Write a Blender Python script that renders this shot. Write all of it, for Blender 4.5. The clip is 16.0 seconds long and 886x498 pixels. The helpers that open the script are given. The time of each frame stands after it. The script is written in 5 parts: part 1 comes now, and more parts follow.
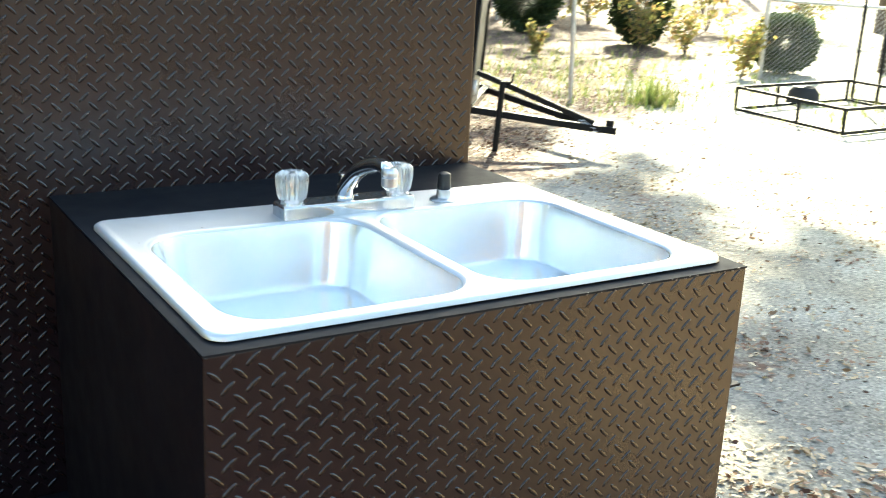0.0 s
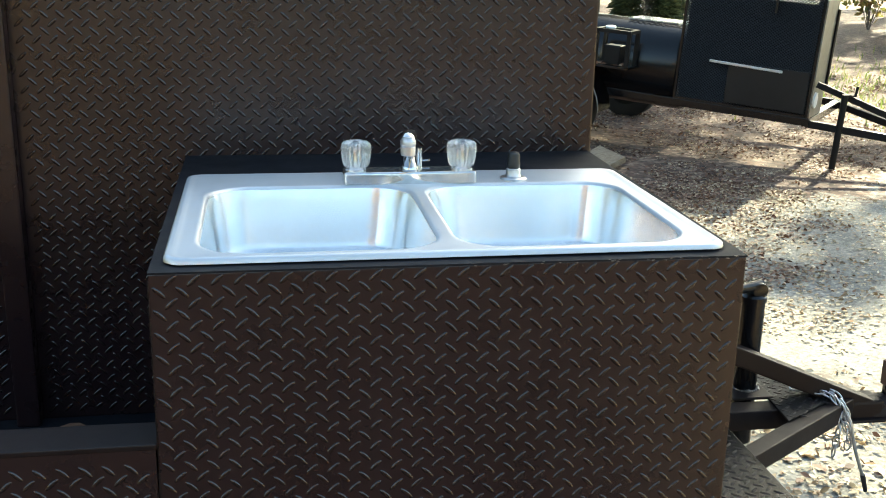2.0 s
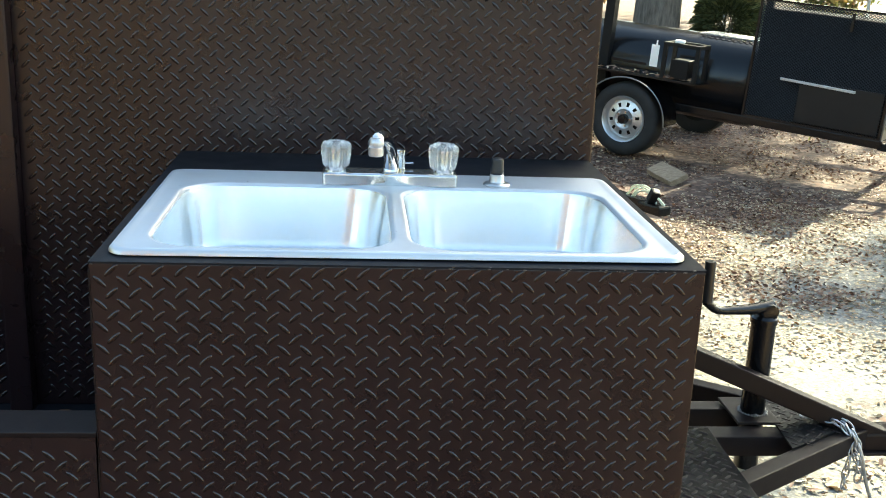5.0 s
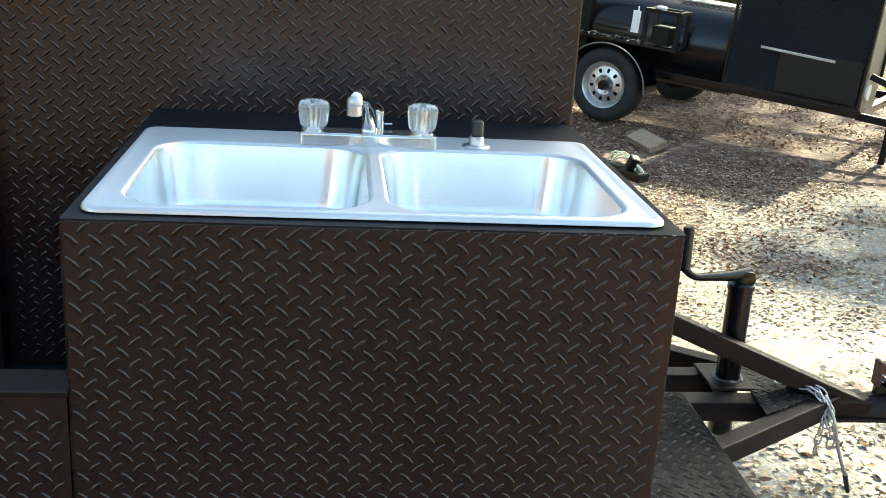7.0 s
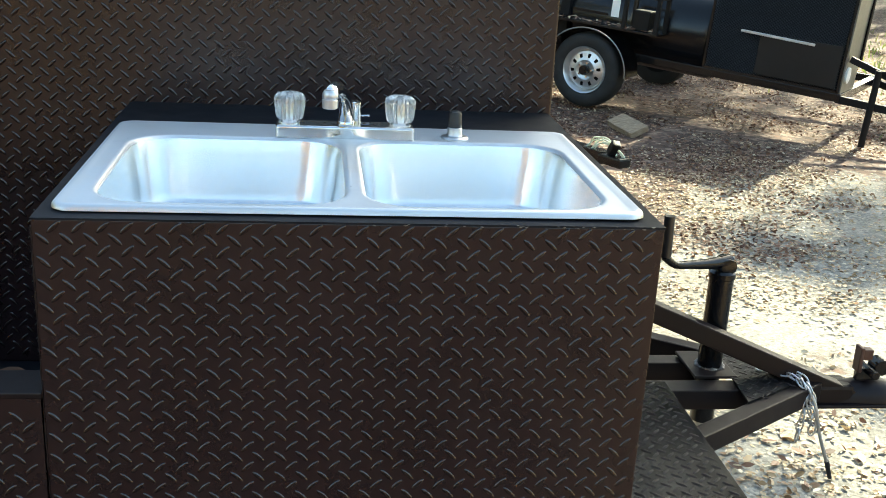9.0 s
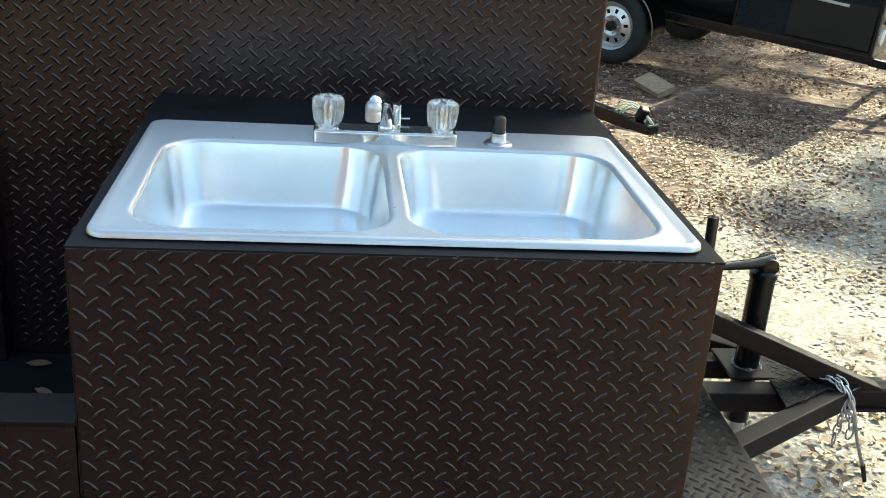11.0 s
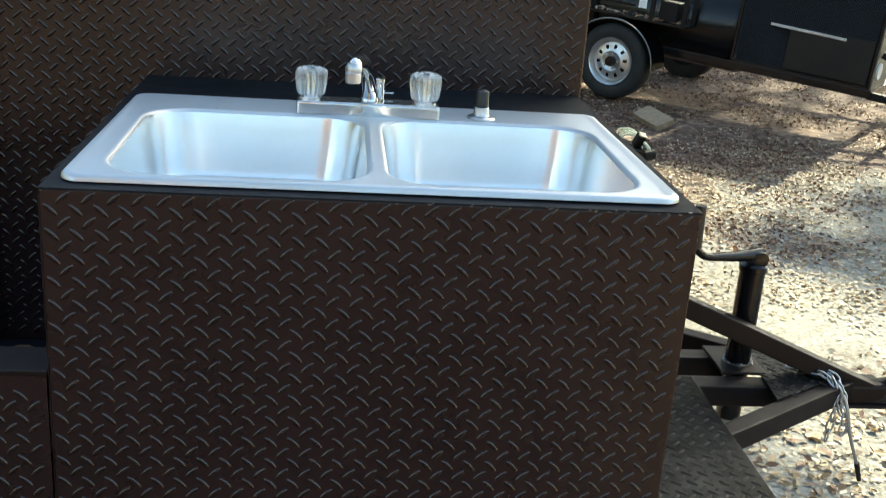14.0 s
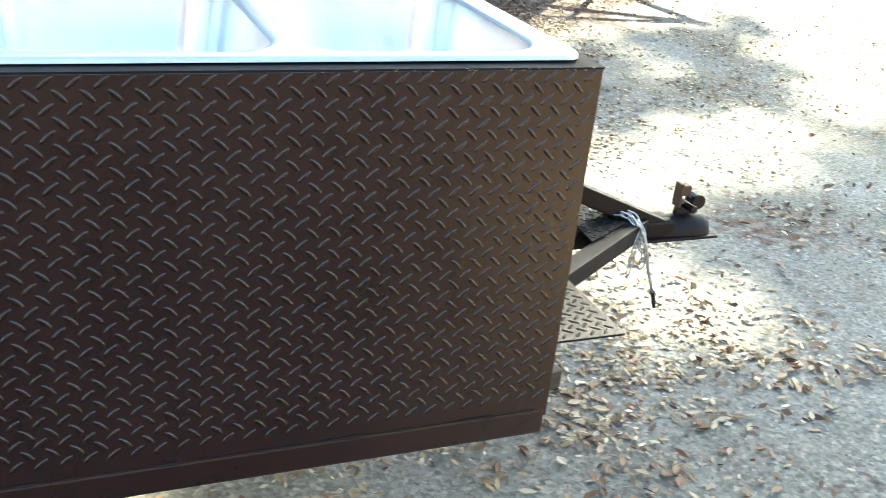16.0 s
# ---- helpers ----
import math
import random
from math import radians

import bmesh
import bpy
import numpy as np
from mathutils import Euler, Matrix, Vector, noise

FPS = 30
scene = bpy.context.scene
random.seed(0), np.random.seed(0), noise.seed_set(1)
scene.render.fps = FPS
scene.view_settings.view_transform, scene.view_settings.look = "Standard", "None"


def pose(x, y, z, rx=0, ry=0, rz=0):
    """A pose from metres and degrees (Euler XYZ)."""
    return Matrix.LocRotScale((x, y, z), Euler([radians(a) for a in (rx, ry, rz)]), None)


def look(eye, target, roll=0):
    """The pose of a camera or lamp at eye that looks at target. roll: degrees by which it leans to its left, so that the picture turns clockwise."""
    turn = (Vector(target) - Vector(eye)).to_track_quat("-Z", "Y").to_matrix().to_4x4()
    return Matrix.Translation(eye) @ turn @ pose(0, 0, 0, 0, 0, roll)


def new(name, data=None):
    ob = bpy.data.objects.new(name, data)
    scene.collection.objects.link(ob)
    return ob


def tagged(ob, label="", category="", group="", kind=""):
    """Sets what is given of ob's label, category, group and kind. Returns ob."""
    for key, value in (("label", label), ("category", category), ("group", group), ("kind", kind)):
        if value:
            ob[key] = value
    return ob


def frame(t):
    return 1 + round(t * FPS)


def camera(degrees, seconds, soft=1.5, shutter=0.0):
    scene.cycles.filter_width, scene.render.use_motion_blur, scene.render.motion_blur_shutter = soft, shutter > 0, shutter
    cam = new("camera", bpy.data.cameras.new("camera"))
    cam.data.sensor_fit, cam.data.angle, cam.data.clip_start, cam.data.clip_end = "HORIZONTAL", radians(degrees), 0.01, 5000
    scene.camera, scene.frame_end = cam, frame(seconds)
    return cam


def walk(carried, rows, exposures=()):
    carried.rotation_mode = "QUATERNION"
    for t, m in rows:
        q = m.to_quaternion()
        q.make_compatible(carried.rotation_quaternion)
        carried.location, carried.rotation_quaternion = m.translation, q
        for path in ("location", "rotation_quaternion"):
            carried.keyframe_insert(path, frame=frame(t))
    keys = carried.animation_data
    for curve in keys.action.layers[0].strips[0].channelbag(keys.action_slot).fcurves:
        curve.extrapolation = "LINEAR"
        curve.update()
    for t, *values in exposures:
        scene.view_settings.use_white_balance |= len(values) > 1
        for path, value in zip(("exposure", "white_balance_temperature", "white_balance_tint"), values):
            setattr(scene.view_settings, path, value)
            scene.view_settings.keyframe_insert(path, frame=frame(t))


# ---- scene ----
cam = camera(45.5, 16.0, soft=0.75, shutter=0.4)
PATH = [
    (0, (-0.382, -1.118, 1.664), (0.633, 0.509, 1.1), 2.7),
    (0.5, (-0.13, -1.113, 1.652), (0.665, 0.612, 1.032), 3.0),
    (1, (0.071, -1.232, 1.644), (0.552, 0.627, 1.084), 2.5),
    (1.5, (0.083, -1.372, 1.636), (0.458, 0.531, 1.148), 3.8),
    (2, (0.148, -1.455, 1.64), (0.475, 0.437, 1.079), 1.2),
    (2.5, (0.279, -1.469, 1.638), (0.469, 0.44, 1.072), 3.2),
    (3, (0.315, -1.483, 1.635), (0.438, 0.436, 1.083), 2.4),
    (3.5, (0.329, -1.473, 1.624), (0.433, 0.454, 1.099), 1.9),
    (4, (0.337, -1.468, 1.627), (0.461, 0.457, 1.1), 2.2),
    (4.5, (0.344, -1.47, 1.633), (0.504, 0.455, 1.113), 1.8),
    (5, (0.345, -1.459, 1.628), (0.519, 0.457, 1.082), 2.4),
    (7.5, (0.348, -1.438, 1.618), (0.572, 0.452, 1.005), 3.4),
    (8, (0.353, -1.43, 1.617), (0.589, 0.457, 0.998), 3.2),
    (8.5, (0.36, -1.438, 1.616), (0.609, 0.448, 0.997), 3.1),
    (11, (0.313, -1.319, 1.72), (0.538, 0.526, 0.982), 4.1),
    (11.5, (0.31, -1.332, 1.719), (0.521, 0.527, 1.013), 4.3),
    (12, (0.314, -1.341, 1.715), (0.529, 0.528, 1.039), 4.6),
    (12.5, (0.327, -1.336, 1.708), (0.558, 0.537, 1.048), 4.1),
    (13, (0.338, -1.343, 1.689), (0.58, 0.537, 1.05), 3.8),
    (13.5, (0.342, -1.362, 1.645), (0.561, 0.535, 1.051), 4.1),
    (14, (0.357, -1.365, 1.591), (0.57, 0.515, 0.942), 4.1),
    (14.5, (0.27, -1.337, 1.594), (0.578, 0.501, 0.867), 3.4),
    (15, (0.108, -1.311, 1.574), (0.601, 0.484, 0.841), 3.3),
    (15.5, (0.016, -1.325, 1.55), (0.674, 0.392, 0.762), 4.2),
    (16, (0.049, -1.292, 1.562), (0.818, 0.357, 0.731), 6.4),
]
EXPOSURES = [(t, stops + 0.85, 6700 if t >= 15 else 7000, -5) for t, stops in ((0, 1.85), (0.5, 1.12), (1.0, 1.0), (1.5, 1.3), (2.5, 1.5), (3.5, 1.65), (5, 1.6), (8, 1.55), (11, 1.3), (12, 1.22), (13.5, 1.15), (14, 1.25), (14.5, 1.72), (15, 2.05), (15.5, 2.13), (16, 2.08))]
walk(cam, [(t, look(eye, target, roll)) for t, eye, target, roll in PATH], EXPOSURES)

# ---- world, sun, exposure ----
SUN_AZ = math.atan2(0.686, 0.727)
SUN_EL = radians(34.6)
world = bpy.data.worlds.new("world")
scene.world = world
world.use_nodes = True
wn = world.node_tree.nodes
sky = wn.new("ShaderNodeTexSky")
sky.sky_type = 'NISHITA'
sky.sun_disc = False
sky.sun_elevation = SUN_EL
sky.sun_rotation = SUN_AZ
sky.air_density, sky.dust_density, sky.ozone_density = 1.0, 1.6, 1.0
world.node_tree.links.new(sky.outputs[0], wn["Background"].inputs[0])
wn["Background"].inputs[1].default_value = 0.12
sun_data = bpy.data.lights.new("sun", 'SUN')
sun_data.energy, sun_data.angle, sun_data.color = 5.0, radians(0.53), (1.0, 0.915, 0.76)
sun = new("sun", sun_data)
sun.matrix_world = look((Vector((math.sin(SUN_AZ) * math.cos(SUN_EL), math.cos(SUN_AZ) * math.cos(SUN_EL), math.sin(SUN_EL))) * 40), (0, 0, 0))


# ---- materials ----
def material(name, rough=0.5, metal=0.0, **inputs):
    m = bpy.data.materials.new(name)
    m.use_nodes = True
    b = m.node_tree.nodes["Principled BSDF"]
    b.inputs["Roughness"].default_value, b.inputs["Metallic"].default_value = rough, metal
    for k, v in inputs.items():
        b.inputs[k.replace("_", " ")].default_value = v
    return m


def node(m, kind, **values):
    n = m.node_tree.nodes.new(kind)
    for k, v in values.items():
        if k == "operation":
            n.operation = v
        elif k == "feature":
            n.feature = v
        elif k == "data_type":
            n.data_type = v
        elif k == "blend_type":
            n.blend_type = v
        else:
            n.inputs[k].default_value = v
    return n


def link(m, a, b):
    m.node_tree.links.new(a, b)


def coords(m, scale=(1, 1, 1), space="Object"):
    c, mp = node(m, "ShaderNodeTexCoord"), node(m, "ShaderNodeMapping")
    mp.inputs["Scale"].default_value = scale
    link(m, c.outputs[space], mp.inputs[0])
    return mp.outputs[0]


def noise_tex(m, vec, scale, detail=4, rough=0.55):
    n = node(m, "ShaderNodeTexNoise")
    n.inputs["Scale"].default_value, n.inputs["Detail"].default_value, n.inputs["Roughness"].default_value = scale, detail, rough
    link(m, vec, n.inputs["Vector"])
    return n.outputs["Fac"]


def ramp(m, fac, *stops):
    r = node(m, "ShaderNodeValToRGB")
    e = r.color_ramp.elements
    while len(e) < len(stops):
        e.new(0.5)
    for k, (p, c) in zip(e, stops):
        k.position, k.color = p, (*c, 1) if len(c) == 3 else c
    link(m, fac, r.inputs[0])
    return r.outputs[0]


def mix(m, fac, a, b, kind='MIX'):
    n = node(m, "ShaderNodeMix", data_type='RGBA', blend_type=kind)
    for sock, v in ((n.inputs[0], fac), (n.inputs[6], a), (n.inputs[7], b)):
        if isinstance(v, bpy.types.NodeSocket):
            link(m, v, sock)
        elif isinstance(v, (int, float)):
            sock.default_value = v
        else:
            sock.default_value = (*v, 1)
    return n.outputs[2]


def bump(m, fac, strength=0.2, distance=0.002, after=None):
    n = node(m, "ShaderNodeBump")
    n.inputs["Strength"].default_value, n.inputs["Distance"].default_value = strength, distance
    link(m, fac, n.inputs["Height"])
    if after:
        link(m, after, n.inputs["Normal"])
    return n.outputs[0]


def finish(m, color=None, rough=None, normal=None):
    b = m.node_tree.nodes["Principled BSDF"]
    for v, k in ((color, "Base Color"), (rough, "Roughness"), (normal, "Normal")):
        if v is not None:
            link(m, v, b.inputs[k])
    return m


def grey(v):
    return (v, v, v)


def painted(name, c1, c2, r1, r2, dust=(0.16, 0.13, 0.10), amount=0.12, gloss=0.4):
    """Sprayed enamel on steel: fine orange peel, a film of dust in patches, chips of wear."""
    m = material(name, Specular_IOR_Level=gloss)
    v = coords(m)
    big, fine = noise_tex(m, v, 3.5, 5), noise_tex(m, v, 160, 3)
    col = ramp(m, big, (0.3, c1), (0.75, c2))
    film = ramp(m, noise_tex(m, v, 9, 6, 0.65), (0.45, grey(0)), (0.8, grey(amount)))
    col = mix(m, film, col, dust)
    return finish(m, col, ramp(m, noise_tex(m, v, 14, 5), (0.3, grey(r1)), (0.75, grey(r2))), bump(m, fine, 0.12, 0.001))


plate_paint = painted("plate_paint", (0.0130, 0.0050, 0.0054), (0.0185, 0.0078, 0.0086), 0.25, 0.33, amount=0.015, gloss=0.58)
tread_paint = painted("tread_paint", (0.0110, 0.0050, 0.0046), (0.0160, 0.0076, 0.0070), 0.20, 0.27, amount=0.02, gloss=0.66)
frame_paint = painted("frame_paint", (0.0085, 0.0048, 0.0050), (0.0130, 0.0078, 0.0082), 0.38, 0.52, amount=0.03, gloss=0.22)
black_paint = painted("black_paint", (0.004, 0.004, 0.005), (0.007, 0.007, 0.008), 0.16, 0.27, amount=0.02, gloss=0.34)
matte_black = painted("matte_black", (0.004, 0.004, 0.0042), (0.008, 0.0075, 0.0075), 0.45, 0.65, amount=0.025, gloss=0.2)
deck_paint = painted("deck_paint", (0.005, 0.0055, 0.008), (0.010, 0.011, 0.015), 0.55, 0.7, amount=0.05, gloss=0.15)
screen_paint = painted("screen_paint", (0.007, 0.007, 0.008), (0.012, 0.012, 0.013), 0.3, 0.42, amount=0.02, gloss=0.3)
bare_steel = painted("bare_steel", (0.16, 0.155, 0.15), (0.26, 0.25, 0.24), 0.35, 0.5)
bare_steel.node_tree.nodes["Principled BSDF"].inputs["Metallic"].default_value = 0.9


def brushed(name, along, r1, r2, spread, amount, tone=1.0, stain=0.0):
    """Brushed stainless steel: gloss drawn out across the brush marks, faint smears."""
    m = material(name, 0.25, 1.0, Anisotropic=amount)
    t = node(m, "ShaderNodeCombineXYZ", X=spread[0], Y=spread[1], Z=spread[2])
    link(m, t.outputs[0], m.node_tree.nodes["Principled BSDF"].inputs["Tangent"])
    v = coords(m, along)
    streak = noise_tex(m, v, 60, 4, 0.6)
    smear = noise_tex(m, coords(m), 11, 5, 0.6)
    col = ramp(m, smear, (0.3, tuple(tone * c for c in (0.78, 0.79, 0.80))), (0.7, tuple(tone * c for c in (0.89, 0.90, 0.90))))
    film = ramp(m, noise_tex(m, coords(m), 5.5, 6, 0.7), (0.48, grey(0)), (0.72, grey(stain)))
    col = mix(m, film, col, (0.52, 0.46, 0.38))
    spot = node(m, "ShaderNodeTexVoronoi", Scale=26.0)
    link(m, coords(m), spot.inputs["Vector"])
    few = node(m, "ShaderNodeSeparateColor")
    link(m, spot.outputs["Color"], few.inputs[0])
    dirt = mix(m, 1.0, ramp(m, spot.outputs["Distance"], (0.035, grey(1)), (0.06, grey(0))), ramp(m, few.outputs[0], (0.78, grey(0)), (0.80, grey(1))), 'MULTIPLY')
    col = mix(m, dirt, col, (0.12, 0.10, 0.09))
    rough = ramp(m, streak, (0.25, grey(r1)), (0.8, grey(r2)))
    return finish(m, col, rough)


# same steel in three tones; the floor's is raised to suggest mirrored sky
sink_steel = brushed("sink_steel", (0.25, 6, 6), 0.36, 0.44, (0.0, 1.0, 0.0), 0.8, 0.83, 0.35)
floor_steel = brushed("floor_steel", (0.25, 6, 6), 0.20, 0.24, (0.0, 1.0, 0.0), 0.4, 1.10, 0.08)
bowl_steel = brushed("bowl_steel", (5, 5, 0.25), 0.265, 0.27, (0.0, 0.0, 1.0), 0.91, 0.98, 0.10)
chrome = material("chrome", 0.06, 1.0)
finish(chrome, ramp(chrome, noise_tex(chrome, coords(chrome), 70, 4), (0.35, grey(0.56)), (0.7, grey(0.72))),
       ramp(chrome, noise_tex(chrome, coords(chrome), 40, 4), (0.4, grey(0.05)), (0.8, grey(0.17))))
acrylic = material("acrylic", 0.03, 0.0, Transmission_Weight=0.84, IOR=1.49, Base_Color=(0.97, 0.98, 0.96, 1))
satin_chrome = material("satin_chrome", 0.36, 1.0)
finish(satin_chrome, ramp(satin_chrome, noise_tex(satin_chrome, coords(satin_chrome), 60, 4), (0.3, grey(0.50)), (0.7, grey(0.66))))
galvanised = material("galvanised", 0.42, 0.85)
finish(galvanised, ramp(galvanised, noise_tex(galvanised, coords(galvanised), 26, 4), (0.3, grey(0.42)), (0.7, grey(0.62))))
black_plastic = material("black_plastic", 0.35, Base_Color=(0.012, 0.012, 0.013, 1))
rubber = material("rubber", 0.75)
finish(rubber, ramp(rubber, noise_tex(rubber, coords(rubber), 12, 5), (0.3, grey(0.007)), (0.75, (0.018, 0.017, 0.016))))
wheel_silver = material("wheel_silver", 0.34, 0.85)
finish(wheel_silver, ramp(wheel_silver, noise_tex(wheel_silver, coords(wheel_silver), 9, 5), (0.3, grey(0.52)), (0.7, grey(0.70))))
white_tag = material("white_tag", 0.7, Base_Color=(0.78, 0.77, 0.74, 1))
cream_wire = material("cream_wire", 0.5, Base_Color=(0.62, 0.66, 0.50, 1))
rust_red = painted("rust_red", (0.05, 0.022, 0.016), (0.11, 0.045, 0.028), 0.5, 0.7)


def wood_like(name, c1, c2, along=(3, 3, 40)):
    m = material(name, 0.8)
    g = noise_tex(m, coords(m, along), 3, 6, 0.65)
    return finish(m, ramp(m, g, (0.3, c1), (0.7, c2)), None, bump(m, g, 0.6, 0.01))


bark = wood_like("bark", (0.045, 0.036, 0.028), (0.17, 0.14, 0.11), (7, 7, 1.6))
timber = wood_like("timber", (0.05, 0.033, 0.022), (0.12, 0.085, 0.055), (2, 20, 20))
pale_timber = wood_like("pale_timber", (0.19, 0.125, 0.075), (0.34, 0.245, 0.155), (3, 22, 22))


def leafy(name, *stops, passing=0.35):
    """Leaves that differ one from another, let some light through and have a dull gloss."""
    m = material(name, 0.6)
    g = node(m, "ShaderNodeNewGeometry")
    col = ramp(m, g.outputs["Random Per Island"], *stops)
    finish(m, col)
    nt = m.node_tree
    t = node(m, "ShaderNodeBsdfTranslucent")
    link(m, col, t.inputs[0])
    s = node(m, "ShaderNodeMixShader")
    s.inputs[0].default_value = passing
    link(m, nt.nodes["Principled BSDF"].outputs[0], s.inputs[1])
    link(m, t.outputs[0], s.inputs[2])
    link(m, s.outputs[0], nt.nodes["Material Output"].inputs[0])
    return m


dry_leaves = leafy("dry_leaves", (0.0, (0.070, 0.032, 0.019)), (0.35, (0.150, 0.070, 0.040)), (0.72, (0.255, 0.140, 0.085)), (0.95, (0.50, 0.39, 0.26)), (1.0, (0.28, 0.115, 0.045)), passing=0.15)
pale_leaves = leafy("pale_leaves", (0.0, (0.17, 0.09, 0.045)), (0.35, (0.30, 0.20, 0.10)), (0.65, (0.43, 0.33, 0.20)), (0.9, (0.62, 0.54, 0.40)), (1.0, (0.40, 0.20, 0.08)), passing=0.12)
shrub_leaves = leafy("shrub_leaves", (0.0, (0.018, 0.032, 0.012)), (0.6, (0.035, 0.06, 0.02)), (1.0, (0.08, 0.11, 0.03)))
autumn_leaves = leafy("autumn_leaves", (0.0, (0.11, 0.14, 0.045)), (0.4, (0.25, 0.235, 0.07)), (0.7, (0.40, 0.32, 0.11)), (1.0, (0.30, 0.17, 0.08)), passing=0.5)
amber_leaves = leafy("amber_leaves", (0.0, (0.42, 0.22, 0.06)), (0.5, (0.56, 0.33, 0.10)), (1.0, (0.64, 0.43, 0.16)), passing=0.2)
wood_leaves = leafy("wood_leaves", (0.0, (0.03, 0.05, 0.018)), (0.5, (0.08, 0.09, 0.03)), (0.8, (0.16, 0.13, 0.04)), (1.0, (0.20, 0.12, 0.05)))
olive_leaves = leafy("olive_leaves", (0.0, (0.045, 0.060, 0.022)), (0.6, (0.10, 0.115, 0.042)), (1.0, (0.19, 0.185, 0.075)))
grass_blades = leafy("grass_blades", (0.0, (0.10, 0.15, 0.04)), (0.6, (0.22, 0.25, 0.07)), (1.0, (0.40, 0.35, 0.15)), passing=0.5)


def ground_material():
    m = material("ground_soil", 0.9)
    v = coords(m)
    grit = ramp(m, noise_tex(m, v, 55, 6, 0.7), (0.3, (0.145, 0.14, 0.125)), (0.55, (0.255, 0.25, 0.228)), (0.8, (0.385, 0.375, 0.345)))
    patch = ramp(m, noise_tex(m, v, 1.3, 5), (0.35, (0.78, 0.72, 0.64)), (0.7, (1.1, 1.08, 1.06)))
    soil = mix(m, 1.0, grit, patch, 'MULTIPLY')
    peb = node(m, "ShaderNodeTexVoronoi")
    peb.inputs["Scale"].default_value = 75
    link(m, v, peb.inputs["Vector"])
    psep = node(m, "ShaderNodeSeparateColor")
    link(m, peb.outputs["Color"], psep.inputs[0])
    soil = mix(m, 1.0, soil, ramp(m, psep.outputs[0], (0.0, grey(0.55)), (0.35, grey(0.9)), (0.8, grey(1.05)), (1.0, (1.5, 1.45, 1.35))), 'MULTIPLY')
    # paler sandy soil to the east; part of its brightness stands for sun
    place = node(m, "ShaderNodeSeparateXYZ")
    link(m, v, place.inputs[0])
    side = node(m, "ShaderNodeMath", operation='MULTIPLY_ADD')
    link(m, place.outputs["Y"], side.inputs[0])
    side.inputs[1].default_value = -0.6
    link(m, place.outputs["X"], side.inputs[2])
    edge = node(m, "ShaderNodeMath", operation='MULTIPLY_ADD')
    link(m, noise_tex(m, v, 0.9, 5), edge.inputs[0])
    edge.inputs[1].default_value = 1.6
    link(m, side.outputs[0], edge.inputs[2])
    span = node(m, "ShaderNodeMapRange")
    span.inputs["From Min"].default_value, span.inputs["From Max"].default_value = 2.9, 4.0
    link(m, edge.outputs[0], span.inputs["Value"])
    soil = mix(m, span.outputs[0], soil, mix(m, 1.0, soil, (1.72, 1.70, 1.58), 'MULTIPLY'))
    # unseen soil before the cabinet is tinted tan, to warm its reflection
    front = node(m, "ShaderNodeMapRange")
    front.inputs["From Min"].default_value, front.inputs["From Max"].default_value = 0.0, -0.7
    link(m, place.outputs["Y"], front.inputs["Value"])
    soil = mix(m, front.outputs[0], soil, mix(m, 1.0, soil, (1.32, 0.98, 0.68), 'MULTIPLY'))
    crack = node(m, "ShaderNodeTexVoronoi", feature='DISTANCE_TO_EDGE')
    crack.inputs["Scale"].default_value = 1.6
    link(m, mix(m, 0.25, v, node(m, "ShaderNodeTexNoise", Scale=3.0, Detail=6.0).outputs["Color"]), crack.inputs["Vector"])
    soil = mix(m, 1.0, soil, ramp(m, crack.outputs["Distance"], (0.0, grey(0.78)), (0.01, grey(1.0))), 'MULTIPLY')
    vo = node(m, "ShaderNodeTexVoronoi")
    vo.inputs["Scale"].default_value, vo.inputs["Randomness"].default_value = 24, 1
    warp = mix(m, 0.08, v, node(m, "ShaderNodeTexNoise", Scale=9.0).outputs["Color"])
    link(m, warp, vo.inputs["Vector"])
    sep = node(m, "ShaderNodeSeparateColor")
    link(m, vo.outputs["Color"], sep.inputs[0])
    litter = ramp(m, sep.outputs[0], (0.0, (0.055, 0.028, 0.018)), (0.35, (0.105, 0.053, 0.033)), (0.65, (0.160, 0.092, 0.060)), (0.9, (0.26, 0.18, 0.13)), (1.0, (0.15, 0.06, 0.028)))
    gap = ramp(m, vo.outputs["Distance"], (0.25, grey(1.0)), (0.85, grey(0.45)))
    litter = mix(m, 1.0, litter, gap, 'MULTIPLY')
    pos = node(m, "ShaderNodeSeparateXYZ")
    link(m, v, pos.inputs[0])
    # the litter lies thick under the trees and thins out over the packed drive
    far = node(m, "ShaderNodeMapRange")
    far.inputs["From Min"].default_value, far.inputs["From Max"].default_value = 1.5, 3.4
    far.inputs["To Min"].default_value, far.inputs["To Max"].default_value = -0.12, 0.34
    slant = node(m, "ShaderNodeMath", operation='MULTIPLY_ADD')
    link(m, pos.outputs["X"], slant.inputs[0])
    slant.inputs[1].default_value = -0.75
    link(m, pos.outputs["Y"], slant.inputs[2])
    # litter also thickens in front of the cabinet, browning what the panel mirrors
    under = node(m, "ShaderNodeMapRange")
    under.inputs["From Min"].default_value, under.inputs["From Max"].default_value = 0.6, -0.2
    under.inputs["To Min"].default_value, under.inputs["To Max"].default_value = 0.0, 0.32
    south = node(m, "ShaderNodeMath", operation='MULTIPLY_ADD')
    link(m, pos.outputs["X"], south.inputs[0])
    south.inputs[1].default_value = 1.2
    link(m, pos.outputs["Y"], south.inputs[2])
    link(m, south.outputs[0], under.inputs["Value"])
    link(m, slant.outputs[0], far.inputs["Value"])
    add = node(m, "ShaderNodeMath", operation='ADD')
    both = node(m, "ShaderNodeMath", operation='ADD')
    link(m, far.outputs[0], both.inputs[0])
